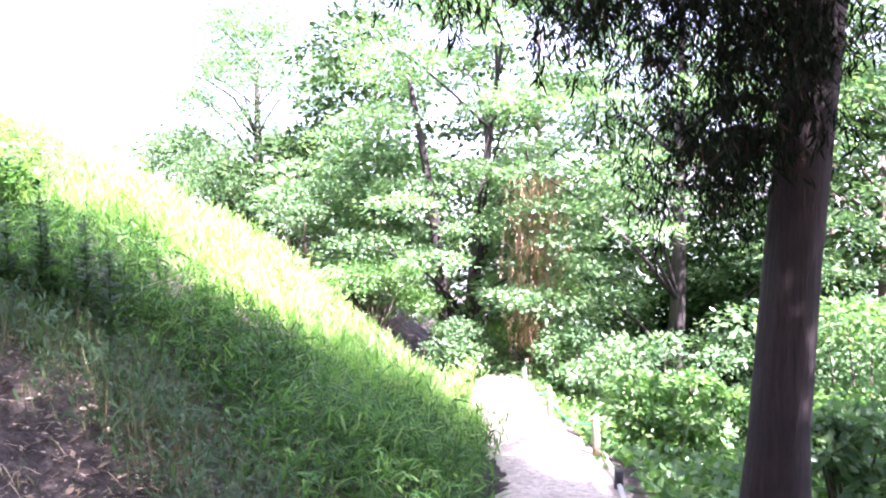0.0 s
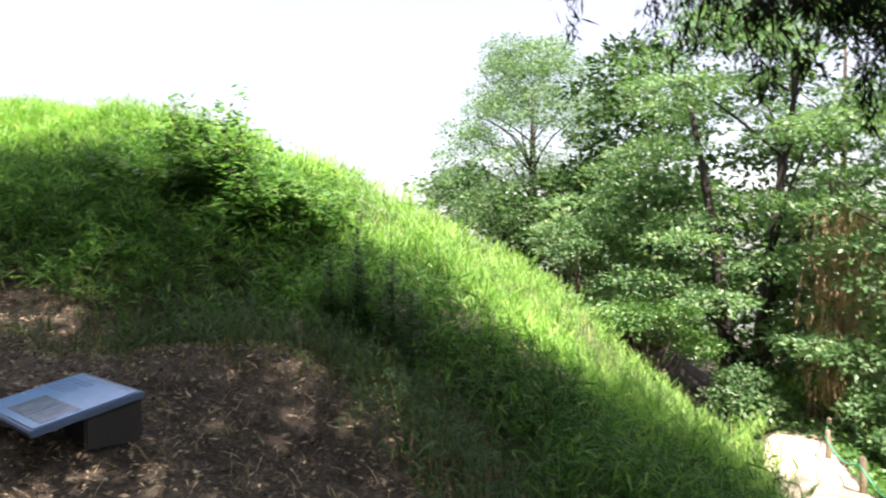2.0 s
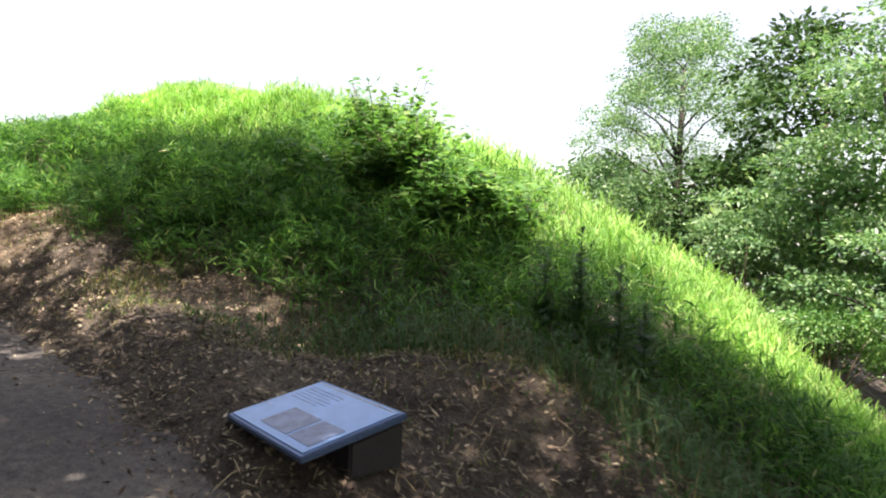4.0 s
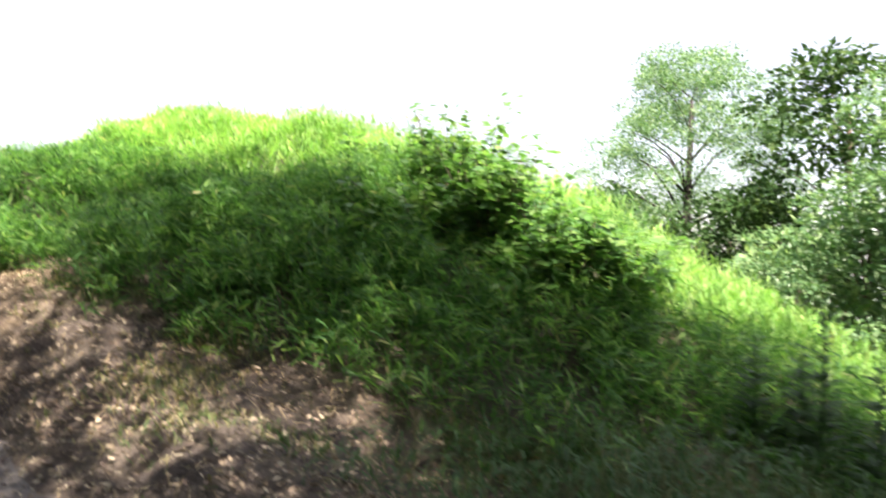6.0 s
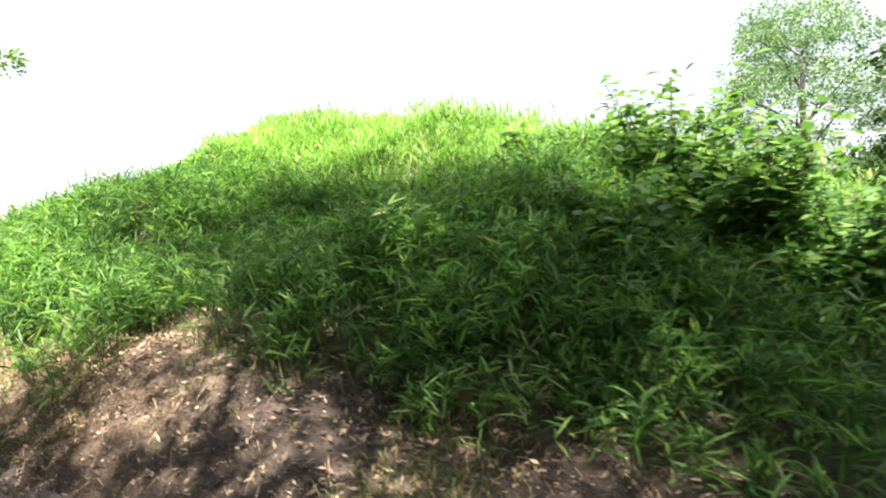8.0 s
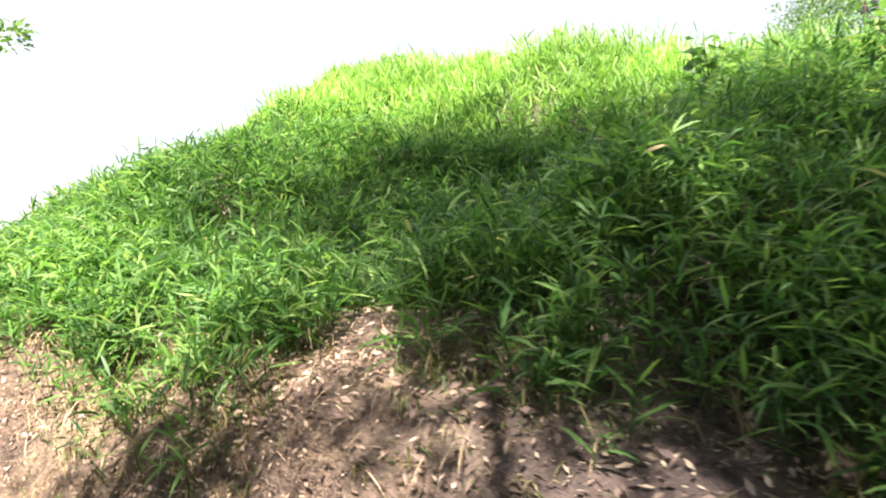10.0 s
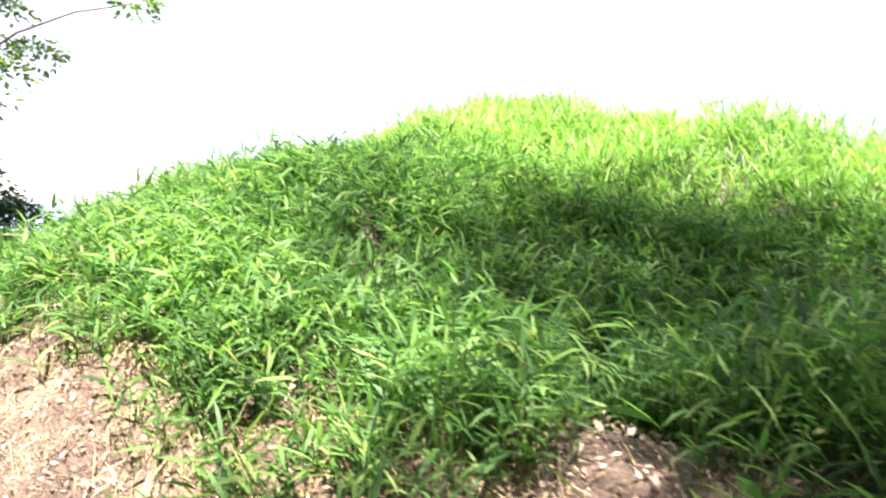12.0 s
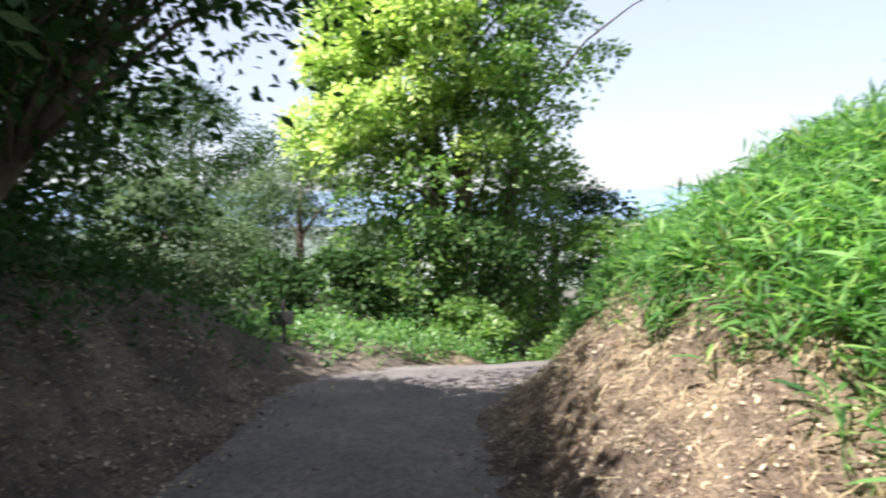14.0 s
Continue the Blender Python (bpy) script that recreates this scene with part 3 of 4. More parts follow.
dirs = np.stack([np.cos(az) * 0.5, np.sin(az) * 0.5, np.ones(n)], 1)
ln = rs.uniform(0.15, 0.45, n)
tagged(blades("dry_stem", np.stack([px, py, land(px, py)], 1), dirs, ln, np.full(n, 0.006), rs.uniform(0, 0.7, n), M_STALK), "dry straw-coloured stems among bamboo grass", "dry grass", kind="stuff")

# fallen leaves
def litter_chance(x, y):
    d, _ = near(ROAD_C, x, y)
    return ss(0.5, 1.25, np.abs(d)) * (1 - 0.75 * ss(0.0, 0.6, y - cover_edge(x))) + 0.03


px, py = scatter(125000, -15.5, 0.2, -0.4, 5.2, litter_chance)
n = len(px)
az = rs.uniform(0, 2 * np.pi, n)
dirs = np.stack([np.cos(az), np.sin(az), rs.normal(0, 0.4, n)], 1)
nrm = np.stack([rs.normal(0, 0.6, n), rs.normal(0, 0.6, n), np.ones(n)], 1)
ln = (0.016 + 0.05 * rs.rand(n) ** 2) * (1 - 0.35 * ss(-9.0, -10.0, px) * (py > 2.6))
tagged(diamonds("fallen_leaves", np.stack([px, py, land(px, py) + rs.uniform(0.004, 0.03, n)], 1), dirs, nrm, ln, ln * rs.uniform(0.2, 0.48, n), M_LITTER), "dry brown fallen leaves on the soil", "leaf litter", kind="stuff")

# coarse litter and torn roots on the cutting's face
def cutting_chance(x, y):
    d, _ = near(ROAD_C, x, y)
    return ss(0.95, 1.2, d) * ss(3.0, 2.3, d) * (0.55 + 0.45 * wave(x, y, 3.1, 2))


px, py = scatter(150000, -16, -8.6, 2.0, 6.5, cutting_chance)
n = len(px)
az = rs.uniform(0, 2 * np.pi, n)
dirs = np.stack([np.cos(az), np.sin(az), rs.normal(-0.3, 0.5, n)], 1)
nrm = np.stack([rs.normal(0, 0.8, n), rs.normal(-0.6, 0.7, n), np.ones(n)], 1)
ln = 0.01 + 0.036 * rs.rand(n) ** 2
tagged(diamonds("cutting_litter", np.stack([px, py, land(px, py) + rs.uniform(0.005, 0.045, n)], 1), dirs, nrm, ln, ln * rs.uniform(0.12, 0.45, n), M_PALELITTER), "dry leaves and torn roots strewn over the cutting's face", "leaf litter", kind="stuff")

# bleached straw hanging over the cutting, and lying at the mound's foot
def straw_chance(x, y):
    d, _ = near(ROAD_C, x, y)
    a = ss(1.15, 1.45, d) * ss(2.6, 1.9, d) * ss(-9.2, -10.2, x) * (0.55 + 0.45 * wave(x, y, 3.7, 1))
    b = 0.22 * ss(0.9, 1.2, d) * ss(0.9, 0.2, y - cover_edge(x)) * ss(-9.6, -9.0, x) * (0.5 + 0.5 * wave(x, y, 2.1, 4))
    return np.clip(a + b, 0, 1)


px, py = scatter(52000, -15, -0.5, 2.0, 6.0, straw_chance)
n = len(px)
az = rs.uniform(0, 2 * np.pi, n)
dirs = np.stack([np.cos(az) * 0.8, np.sin(az) * 0.8 - 0.45, rs.normal(-0.1, 0.25, n)], 1)
ln = rs.uniform(0.05, 0.2, n)
tagged(blades("dry_straw", np.stack([px, py, land(px, py) + rs.uniform(0.01, 0.05, n)], 1), dirs, ln, ln * 0.02 + 0.002, rs.uniform(0.1, 0.6, n), M_STRAW), "bleached dry straw lying on the soil", "dry grass", kind="stuff")

# creeping green on the far bank and along the cutting's south side
def south_chance(x, y):
    d, _ = near(ROAD_C, x, y)
    a = 1.4 * ss(-1.55, -2.2, d) * ss(-6, -8.5, x) * ss(-17.5, -16, x)
    b = np.exp(-(((x + 19.3) / 1.9) ** 2 + ((y - 1.6) / 3.0) ** 2)) * ss(0.95, 1.35, np.abs(d)) * 1.6
    c = ss(0.9, 1.6, d) * ss(-15.2, -16.4, x) * ss(9, 6, y)
    return np.clip(a * 0.7 + b + c * 0.6, 0, 1)


px, py = scatter(17000, -23, -6.5, -4.5, 8, lambda x, y: south_chance(x, y) * ss(0.35, 0.7, np.hypot(x + 17.3, y - 1.85)))
n = len(px)
K = 9
h = rs.uniform(0.10, 0.42, (n, 1))
b3 = np.repeat(np.stack([px, py, land(px, py)], 1), K, 0)
b3[:, 2] += (h * rs.uniform(0.1, 1, (n, K))).ravel()
b3[:, :2] += rs.normal(0, 0.05, (n * K, 2))
az, el = rs.uniform(0, 2 * np.pi, n * K), rs.normal(0.4, 0.4, n * K)
dirs = np.stack([np.cos(az) * np.cos(el), np.sin(az) * np.cos(el), np.sin(el)], 1)
nrm = np.stack([rs.normal(0, 0.5, n * K), rs.normal(0, 0.5, n * K), np.ones(n * K)], 1)
ln = rs.uniform(0.05, 0.11, n * K)
# herbs on the shaded near bank take the darkened leaf colour
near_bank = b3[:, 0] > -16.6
for name, k, mat, label in (("bank_herbs", near_bank, M_BANKSHADE, "low green herbs on the roadside bank, coloured darker for its shade"), ("bend_herbs", ~near_bank, M_SHRUB, "fresh green low herbs at the road's bend")):
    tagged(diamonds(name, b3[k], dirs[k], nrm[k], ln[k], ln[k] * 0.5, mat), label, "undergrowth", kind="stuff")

# undergrowth along the sandy trail and down into the wood
def wood_chance(x, y):
    dt, _ = near(TRAIL_C, x, y)
    dm = np.abs(dt)
    return ss(0.5, 0.9, dm) * ss(0.5, 1.0, x) * ss(2.0, 4.5, y) * ss(20, 14, y)


px, py = scatter(8000, 0.5, 8, 2, 19, wood_chance)
n = len(px)
h = rs.uniform(0.08, 0.4, (n, 1)) * np.where(px < 2.2, 0.7, 1.3)[:, None]
b3 = np.repeat(np.stack([px, py, land(px, py)], 1), K, 0)
b3[:, 2] += (h * rs.uniform(0.1, 1, (n, K))).ravel()
b3[:, :2] += rs.normal(0, 0.07, (n * K, 2))
az, el = rs.uniform(0, 2 * np.pi, n * K), rs.normal(0.4, 0.4, n * K)
dirs = np.stack([np.cos(az) * np.cos(el), np.sin(az) * np.cos(el), np.sin(el)], 1)
nrm = np.stack([rs.normal(0, 0.5, n * K), rs.normal(0, 0.5, n * K), np.ones(n * K)], 1)
ln = rs.uniform(0.07, 0.16, n * K)
tagged(diamonds("trailside_herbs", b3, dirs, nrm, ln, ln * 0.5, M_SHRUB), "bright green herbs along the sandy footpath", "undergrowth", kind="stuff")


# ---- trees ----
def curve_points(a, b, bow, rnd, k=5):
    a, b = Vector(a), Vector(b)
    out = []
    side = Vector((rnd.uniform(-1, 1), rnd.uniform(-1, 1), 0)) * bow * 0.4
    for i in range(k):
        t = i / (k - 1)
        p = a.lerp(b, t) + side * math.sin(math.pi * t)
        p.z += bow * math.sin(math.pi * t) * 0.5
        out.append(p)
    return out


def clump_leaves(rng, centres, radii, count, length, flat=0.5, up=0.6):
    """Leaf bases, directions and normals of clumps of leaves, thickest in their upper shells."""
    w = radii ** 2
    idx = rng.choice(len(centres), count, p=w / w.sum())
    v = unit(rng.normal(size=(count, 3)))
    v[:, 2] = np.where(rng.rand(count) < 0.65, np.abs(v[:, 2]), v[:, 2])
    r = radii[idx] * rng.uniform(0.25, 1.0, count) ** 0.5 * (0.8 + 0.35 * rng.rand(count))
    off = v * r[:, None]
    off[:, 2] *= flat
    pos = centres[idx] + off
    d = unit(v * [1, 1, 0.3] + rng.normal(0, 0.5, (count, 3)) - [0, 0, 0.25])
    nrm = unit(np.stack([v[:, 0] * 0.7, v[:, 1] * 0.7, np.full(count, up)], 1) + rng.normal(0, 0.6, (count, 3)))
    return pos, d, nrm, length * rng.uniform(0.65, 1.25, count)


def broadleaf(name, label, x, y, height, radius, low, leaf, leaves=14000, leaf_len=0.14, seed=1, trunk_r=0.16, clumps=26, clump_r=(0.7, 1.3),
              flat=0.5, bark=None, stems=1, lean=(0, 0), tip=None, tip_share=0.0, category="tree", group="", up=0.6, reach=()):
    """A tree: tapered trunk, limbs that reach into leaf clumps, uneven crown. low: where the crown starts, as a share of the height."""
    rnd, rng = random.Random(seed), np.random.RandomState(seed)
    bark = bark or M_BARK
    root = thing(name, label, category, (x, y, hz(x, y) - 0.05), group)
    z0, z1 = height * low, height
    cs, rr = [], []
    for i in range(clumps):
        t = (i + rnd.random()) / clumps
        z = z0 + (z1 - z0) * t
        prof = math.sin(math.pi * min(1, 0.16 + 0.80 * t) ** 0.9) ** 0.55
        a, q = rnd.uniform(0, 2 * math.pi), math.sqrt(rnd.uniform(0.12, 1.0))
        cs.append((lean[0] * t + math.cos(a) * q * radius * prof, lean[1] * t + math.sin(a) * q * radius * prof, z))
        rr.append(rnd.uniform(*clump_r))
    for k, (ex, ey, ez, er) in enumerate(reach):      # single sprays at the ends of long limbs
        cs.insert(2 * k, (ex - x, ey - y, ez - root.location[2]))
        rr.insert(2 * k, er)
    clumps += len(reach)
    cs, rr = np.array(cs), np.array(rr)
    tops = []
    for s in range(stems):
        a = 2 * math.pi * s / max(1, stems) + rnd.uniform(0, 1)
        sp = 0 if stems == 1 else radius * 0.35
        top = (lean[0] * 0.8 + math.cos(a) * sp, lean[1] * 0.8 + math.sin(a) * sp, height * (0.86 - 0.1 * s / stems))
        pts = curve_points((math.cos(a) * trunk_r * (stems > 1), math.sin(a) * trunk_r * (stems > 1), -0.1), top, rnd.uniform(0.15, 0.45), rnd, 8)
        k = len(pts)
        bm = bmesh.new()
        tube_into(bm, pts, [trunk_r * (1.25 if i == 0 else 1) * (1 - 0.85 * i / (k - 1)) + 0.012 for i in range(k)], 9, 0.12, rnd)
        part("trunk", bm, bark, root)
        tops.append(pts)
    for i in range(0, clumps, 2 if clumps < 45 else 4):
        c = Vector(cs[i])
        pts = tops[i % stems]
        zs = max(height * low * 0.55, c.z - rr[i] - 0.35 * math.hypot(c.x, c.y))
        start = min(pts, key=lambda p: abs(p.z - zs))
        bm = bmesh.new()
        q = curve_points(start, c, 0.25 + 0.12 * (c - start).length, rnd, 5)
        r0 = trunk_r * 0.30 * (1 - start.z / (height * 1.15)) + 0.012
        tube_into(bm, q, [r0 * (1 - 0.8 * j / 4) for j in range(5)], 6, 0.1, rnd)
        part("limb", bm, bark, root)
    n_tip = int(leaves * tip_share)
    pos, d, nrm, ln = clump_leaves(rng, cs, rr, leaves - n_tip, leaf_len, flat, up)
    diamonds("crown", pos, d, nrm, ln, ln * 0.5, leaf, root)
    # sunward upper clumps get the lighter leaf, so the lit side is coloured in
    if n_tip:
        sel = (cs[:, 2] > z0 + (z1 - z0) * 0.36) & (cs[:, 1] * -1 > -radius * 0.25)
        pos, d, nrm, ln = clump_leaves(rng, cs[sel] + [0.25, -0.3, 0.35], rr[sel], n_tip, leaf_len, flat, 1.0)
        diamonds("sunlit_growth", pos, d, nrm, ln, ln * 0.5, tip, root, "yellow-green young leaves, lightened to show the sunlit side")
    return root


def bush(name, label, x, y, height, radius, leaf, leaves, leaf_len, seed, category="bush", group="", flat=0.7):
    rnd, rng = random.Random(seed), np.random.RandomState(seed)
    root = thing(name, label, category, (x, y, hz(x, y) - 0.03), group)
    cs, rr = [], []
    for i in range(14):
        a, q, t = rnd.uniform(0, 6.3), math.sqrt(rnd.random()), rnd.uniform(0.15, 0.9)
        c = Vector((math.cos(a) * q * radius * (1.1 - 0.5 * t), math.sin(a) * q * radius * (1.1 - 0.5 * t), height * t))
        cs.append(c)
        rr.append(rnd.uniform(0.28, 0.5) * radius)
        bm = bmesh.new()
        tube_into(bm, curve_points((c.x * 0.15, c.y * 0.15, -0.05), c, 0.1, rnd, 4), [0.022, 0.017, 0.012, 0.006], 5)
        part("stem", bm, M_BARK, root)
    pos, d, nrm, ln = clump_leaves(rng, np.array(cs), np.array(rr), leaves, leaf_len, flat)
    pos[:, 2] = np.maximum(pos[:, 2], 0.02)
    diamonds("foliage", pos, d, nrm, ln, ln * 0.55, leaf, root)
    return root


def cedar(label, x, y, height, trunk_r, seed, low, spread, lean=(0, 0), sprays=16, lows=(), fine=12):
    """A cedar: straight reddish trunk, drooping branches hung with dark sprays."""
    rnd, rng = random.Random(seed), np.random.RandomState(seed)
    root = thing("cedar_tree", label, "tree", (x, y, hz(x, y) - 0.1), "cedars by the road")
    bm = bmesh.new()
    k = 14
    axis = lambda z: Vector((lean[0] * z + 0.03 * math.sin(z * 1.1 + seed), lean[1] * z + 0.03 * math.cos(z * 0.9), z))
    tube_into(bm, [axis(height * i / (k - 1)) for i in range(k)], [trunk_r * (1.3 if i == 0 else 1.0 - 0.06 * (i > 0)) * (1 - 0.86 * i / (k - 1)) + 0.02 for i in range(k)], 16, 0.09, rnd)
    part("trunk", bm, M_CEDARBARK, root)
    branches = list(lows)
    z = low
    while z < height - 0.4:
        t = (z - low) / (height - low)
        for _ in range(5 if fine > 20 else 3):
            branches.append((z + rnd.uniform(-0.15, 0.15), rnd.uniform(0, 6.283), spread * (1 - 0.8 * t) * rnd.uniform(0.7, 1.1)))
        z += 0.62
    B, D, L = [], [], []
    for z, a, reach in branches:
        s = axis(z)
        e = s + Vector((math.cos(a) * reach, math.sin(a) * reach, -0.12 * reach))
        q = curve_points(s, e, 0.35, rnd, 6)
        bm = bmesh.new()
        tube_into(bm, q, [0.035 * (1 - 0.75 * j / 5) for j in range(6)], 6)
        part("branch", bm, M_CEDARBARK, root)
        q = np.array([tuple(p) for p in q])
        for u in rng.uniform(0.18, 1.0, sprays if fine < 20 or z > 5 else int(sprays * 1.7)):
            p = q[0] * 0 + np.array([np.interp(u * 5, range(6), q[:, c]) for c in range(3)])
            o = rng.normal(0, 0.18 + 0.1 * u, 3) * [1, 1, 0.5]
            m = fine
            hang = rng.uniform(0.2, 0.5)
            tt = rng.uniform(0, 1, m)
            B.append(p + o + np.stack([rng.normal(0, 0.075, m) * (1.2 - tt), rng.normal(0, 0.075, m) * (1.2 - tt), -tt * hang], 1))
            dd = rng.normal(0, 0.5, (m, 3))
            dd[:, 2] = -np.abs(dd[:, 2]) - 0.5
            D.append(dd)
            L.append(rng.uniform(0.04, 0.10, m) * (1.9 if fine < 20 else 1))
    B, D, L = np.concatenate(B), np.concatenate(D), np.concatenate(L)
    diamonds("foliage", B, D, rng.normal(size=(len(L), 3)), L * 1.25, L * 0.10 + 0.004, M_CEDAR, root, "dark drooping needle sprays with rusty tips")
    return root


# cedars round the start
cedar("tall cedar with reddish bark and hanging dark sprays", 1.92, 4.0, 13.0, 0.168, 3, 5.2, 2.6, (0.047, 0.0), 20,
      ((2.8, 3.2, 0.7), (2.65, 2.9, 0.55), (4.25, 3.05, 2.4), (4.15, 2.75, 2.0), (4.0, 3.5, 1.7), (3.6, 2.3, 1.1), (3.35, 3.9, 0.7), (4.4, 3.3, 2.6), (4.5, 2.6, 2.4), (4.3, 4.3, 1.7), (3.2, 3.3, 0.6), (4.7, 3.6, 2.3), (4.3, 2.95, 1.4), (3.9, 3.3, 0.9), (4.35, 3.15, 2.0), (4.55, 2.9, 2.7), (3.75, 3.4, 1.9), (3.9, 3.55, 1.8), (3.65, 3.25, 1.6), (3.85, 3.75, 1.6), (4.0, 3.45, 2.2), (4.1, 3.2, 2.2)), fine=58)
# two cedars out of view, added to shade road and mound
cedar("unseen tall cedar added for shade behind the gravel road", -3.2, -4.2, 14.0, 0.2, 5, 4.2, 2.9, (0, 0.02), 6)
cedar("unseen tall cedar added for shade behind the gravel road", 1.4, -5.2, 13.0, 0.2, 9, 4.0, 2.8, (0, 0), 6)
SHADE = "oaks shading the road"
# oaks out of view, placed and sized to cast shade on road and mound
UNSEEN_OAKS = [(-5.4, -0.6, 16.6, 1.7, 5200, 0.2, 0.82), (0.5, -1.6, 14.7, 2.5, 17000, 0.5, 0.42), (-2.1, -1.2, 13.6, 2.6, 14500, 0.4, 0.4), (-4.1, -1.0, 15.0, 2.1, 10000, 0.6, 0.64),
        (2.7, -1.7, 15.0, 2.7, 17000, 0.4, 0.42), (3.9, 0.3, 8.8, 2.0, 7000, 0, 0.4), (-0.5, -5.6, 11.5, 3.4, 5500, 0, 0.15), (-6.4, -6.8, 8.5, 3.0, 5500, 0, 0.12), (4.6, -5.6, 11, 3.4, 5000, 0, 0.15),
        (6.0, 2.0, 10, 2.2, 4500, 0, 0.3), (-10.4, -4.9, 9.3, 3.0, 9000, 0, 0.08), (-14.2, -6.6, 10.5, 3.2, 5500, 0, 0.1), (-18.4, -6.4, 9.5, 3.0, 5000, 0, 0.1)]
# more unseen crowns, added for dapples and a darker bank
UNSEEN_OAKS += [(-8.6, -4.9, 9.2, 2.8, 8000, 0, 0.15), (-3.4, -2.3, 8.0, 2.4, 8000, 0.3, 0.4), (-6.2, -2.8, 10.4, 2.1, 6500, 0.3, 0.45)]
# unseen back row with coarse leaves, added to block the southern sky
UNSEEN_OAKS += [(-21.5 + 3.1 * i, -9.2 - 0.7 * (i % 3), 12.5 + 1.3 * (i * 7 % 4), 2.9, 3200, 0, 0.04) for i in range(10)]
for i, (x, y, h, r, k, over, lo) in enumerate(UNSEEN_OAKS):
    broadleaf("evergreen_oak", "unseen tall evergreen oak added to shade the road and mound", x, y, h, r, lo, M_DARKLEAF, k, 0.15 if i < 6 else 0.29 if i < 14 else 0.18 if i < 16 else 0.38, 109 + i, 0.055 if i in (0, 3, 15) else 0.2, 38 if i < 5 or i == 15 else 32, ((0.5, 0.85), (0.52, 0.9), (0.42, 0.75), (0.45, 0.85), (0.52, 0.9))[i] if i < 5 else (0.4, 0.7) if i == 15 else (0.75, 1.2), 0.7, group=SHADE, lean=(0, over))

# evergreens on the road's south bank
SOUTH = "evergreens on the south bank"
for i, (x, y, h, r, lo, k) in enumerate([(-11.9, -1.1, 4.8, 2.2, 0.06, 24000), (-13.9, -2.0, 3.5, 1.9, 0.05, 15000), (-13.2, -4.1, 6.4, 2.5, 0.05, 12000), (-17.0, -4.4, 5.4, 2.4, 0.04, 13000), (-19.8, -2.4, 5.4, 2.3, 0.03, 15000), (-16.2, -1.6, 3.0, 1.3, 0.04, 9000), (-10.3, -1.6, 4.2, 2.0, 0.2, 16000), (-11.3, -1.1, 4.3, 1.9, 0.1, 18000), (-12.7, 0.1, 3.0, 1.3, 0.34, 9000)]):
    broadleaf("evergreen_oak", "dark evergreen oak overhanging the shaded road", x, y, h, r, lo, M_DARKLEAF, k, 0.095 if i == 8 else 0.145, 21 + i, 0.06 if i == 8 else 0.14, 80, (0.55, 0.95), 0.8, group=SOUTH, lean=(-0.9, 2.1) if i == 8 else (0, 0.5))

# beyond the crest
broadleaf("camphor_tree", "large camphor tree beyond the crest, young leaves coloured lighter on its sunlit side", -25.7, 5.4, 11.5, 3.2, 0.05, M_CAMPHOR, 82000, 0.18, 31, 0.3, 150, (0.65, 1.05), 0.85, tip=M_LITYOUNG, tip_share=0.56, stems=2)
broadleaf("camphor_tree", "leafy camphor branches reaching out over the slope", -25.2, 6.2, 11.0, 2.2, 0.4, M_CAMPHOR, 12000, 0.15, 32, 0.17, 44, (0.4, 0.75), 0.6, lean=(0.5, 1.6), reach=((-20.5, 8.8, 6.25, 0.5), (-21.6, 8.3, 6.7, 0.4), (-22.9, 7.9, 6.9, 0.45)))
broadleaf("evergreen_oak", "dark round evergreen oak at the wood's edge", -36, -2.5, 7.8, 4.2, 0.06, M_DARKLEAF, 30000, 0.165, 33, 0.25, 60, (0.9, 1.5), 0.75, up=1.2)
broadleaf("olive_green_oak", "greyish olive-green oak at the wood's edge", -31, 1.6, 4.6, 3.0, 0.03, M_OLIVE, 28000, 0.12, 34, 0.2, 46, (0.7, 1.1), 0.75, up=1.2)
broadleaf("olive_green_oak", "greyish olive-green oak at the wood's edge", -29, -2.4, 3.9, 2.8, 0.03, M_OLIVE, 22000, 0.12, 35, 0.2, 42, (0.7, 1.1), 0.75, up=1.2)
broadleaf("evergreen_oak", "dark evergreen oak on the falling slope", -29, 9.0, 4.2, 2.6, 0.06, M_DARKLEAF, 14000, 0.16, 36, 0.16, 50, (0.6, 1.0), 0.7)
for i, (x, y, h, r) in enumerate([(-24.0, 8.6, 3.4, 1.5), (-23.8, 5.0, 3.6, 1.6), (-22.6, 5.4, 2.0, 1.0), (-23.2, 3.2, 2.4, 1.1), (-22.4, 7.2, 1.7, 1.0), (-24.5, 1.0, 2.2, 1.3), (-21.2, 8.8, 1.5, 0.9)]):
    bush("bush", "leafy green bush at the tree's foot", x, y, h, r, M_CAMPHOR if i % 2 == 0 else M_DARKLEAF, 4500, 0.14, 40 + i, group="bushes beyond the crest")

# the wood east and north of the mound
WOOD = "trees of the wood below the mound"
broadleaf("maple_tree", "airy pale-green tree with dark forked branches", -7.6, 29.0, 10.2, 4.2, 0.2, M_MAPLE, 52000, 0.125, 91, 0.27, 120, (0.7, 1.2), 0.7, bark=M_DARKBARK, group=WOOD)
broadleaf("maple_tree", "broad pale-green tree with layered leaf tiers", 0.4, 18.6, 10.6, 4.1, 0.14, M_MAPLE, 46000, 0.125, 52, 0.22, 90, (0.7, 1.2), 0.34, bark=M_DARKBARK, group=WOOD, stems=2, up=1.5)
broadleaf("maple_tree", "broad pale-green tree with layered leaf tiers", 5.0, 15.0, 12.0, 3.8, 0.10, M_MAPLE, 40000, 0.125, 53, 0.2, 80, (0.7, 1.2), 0.34, bark=M_DARKBARK, group=WOOD, up=1.5)
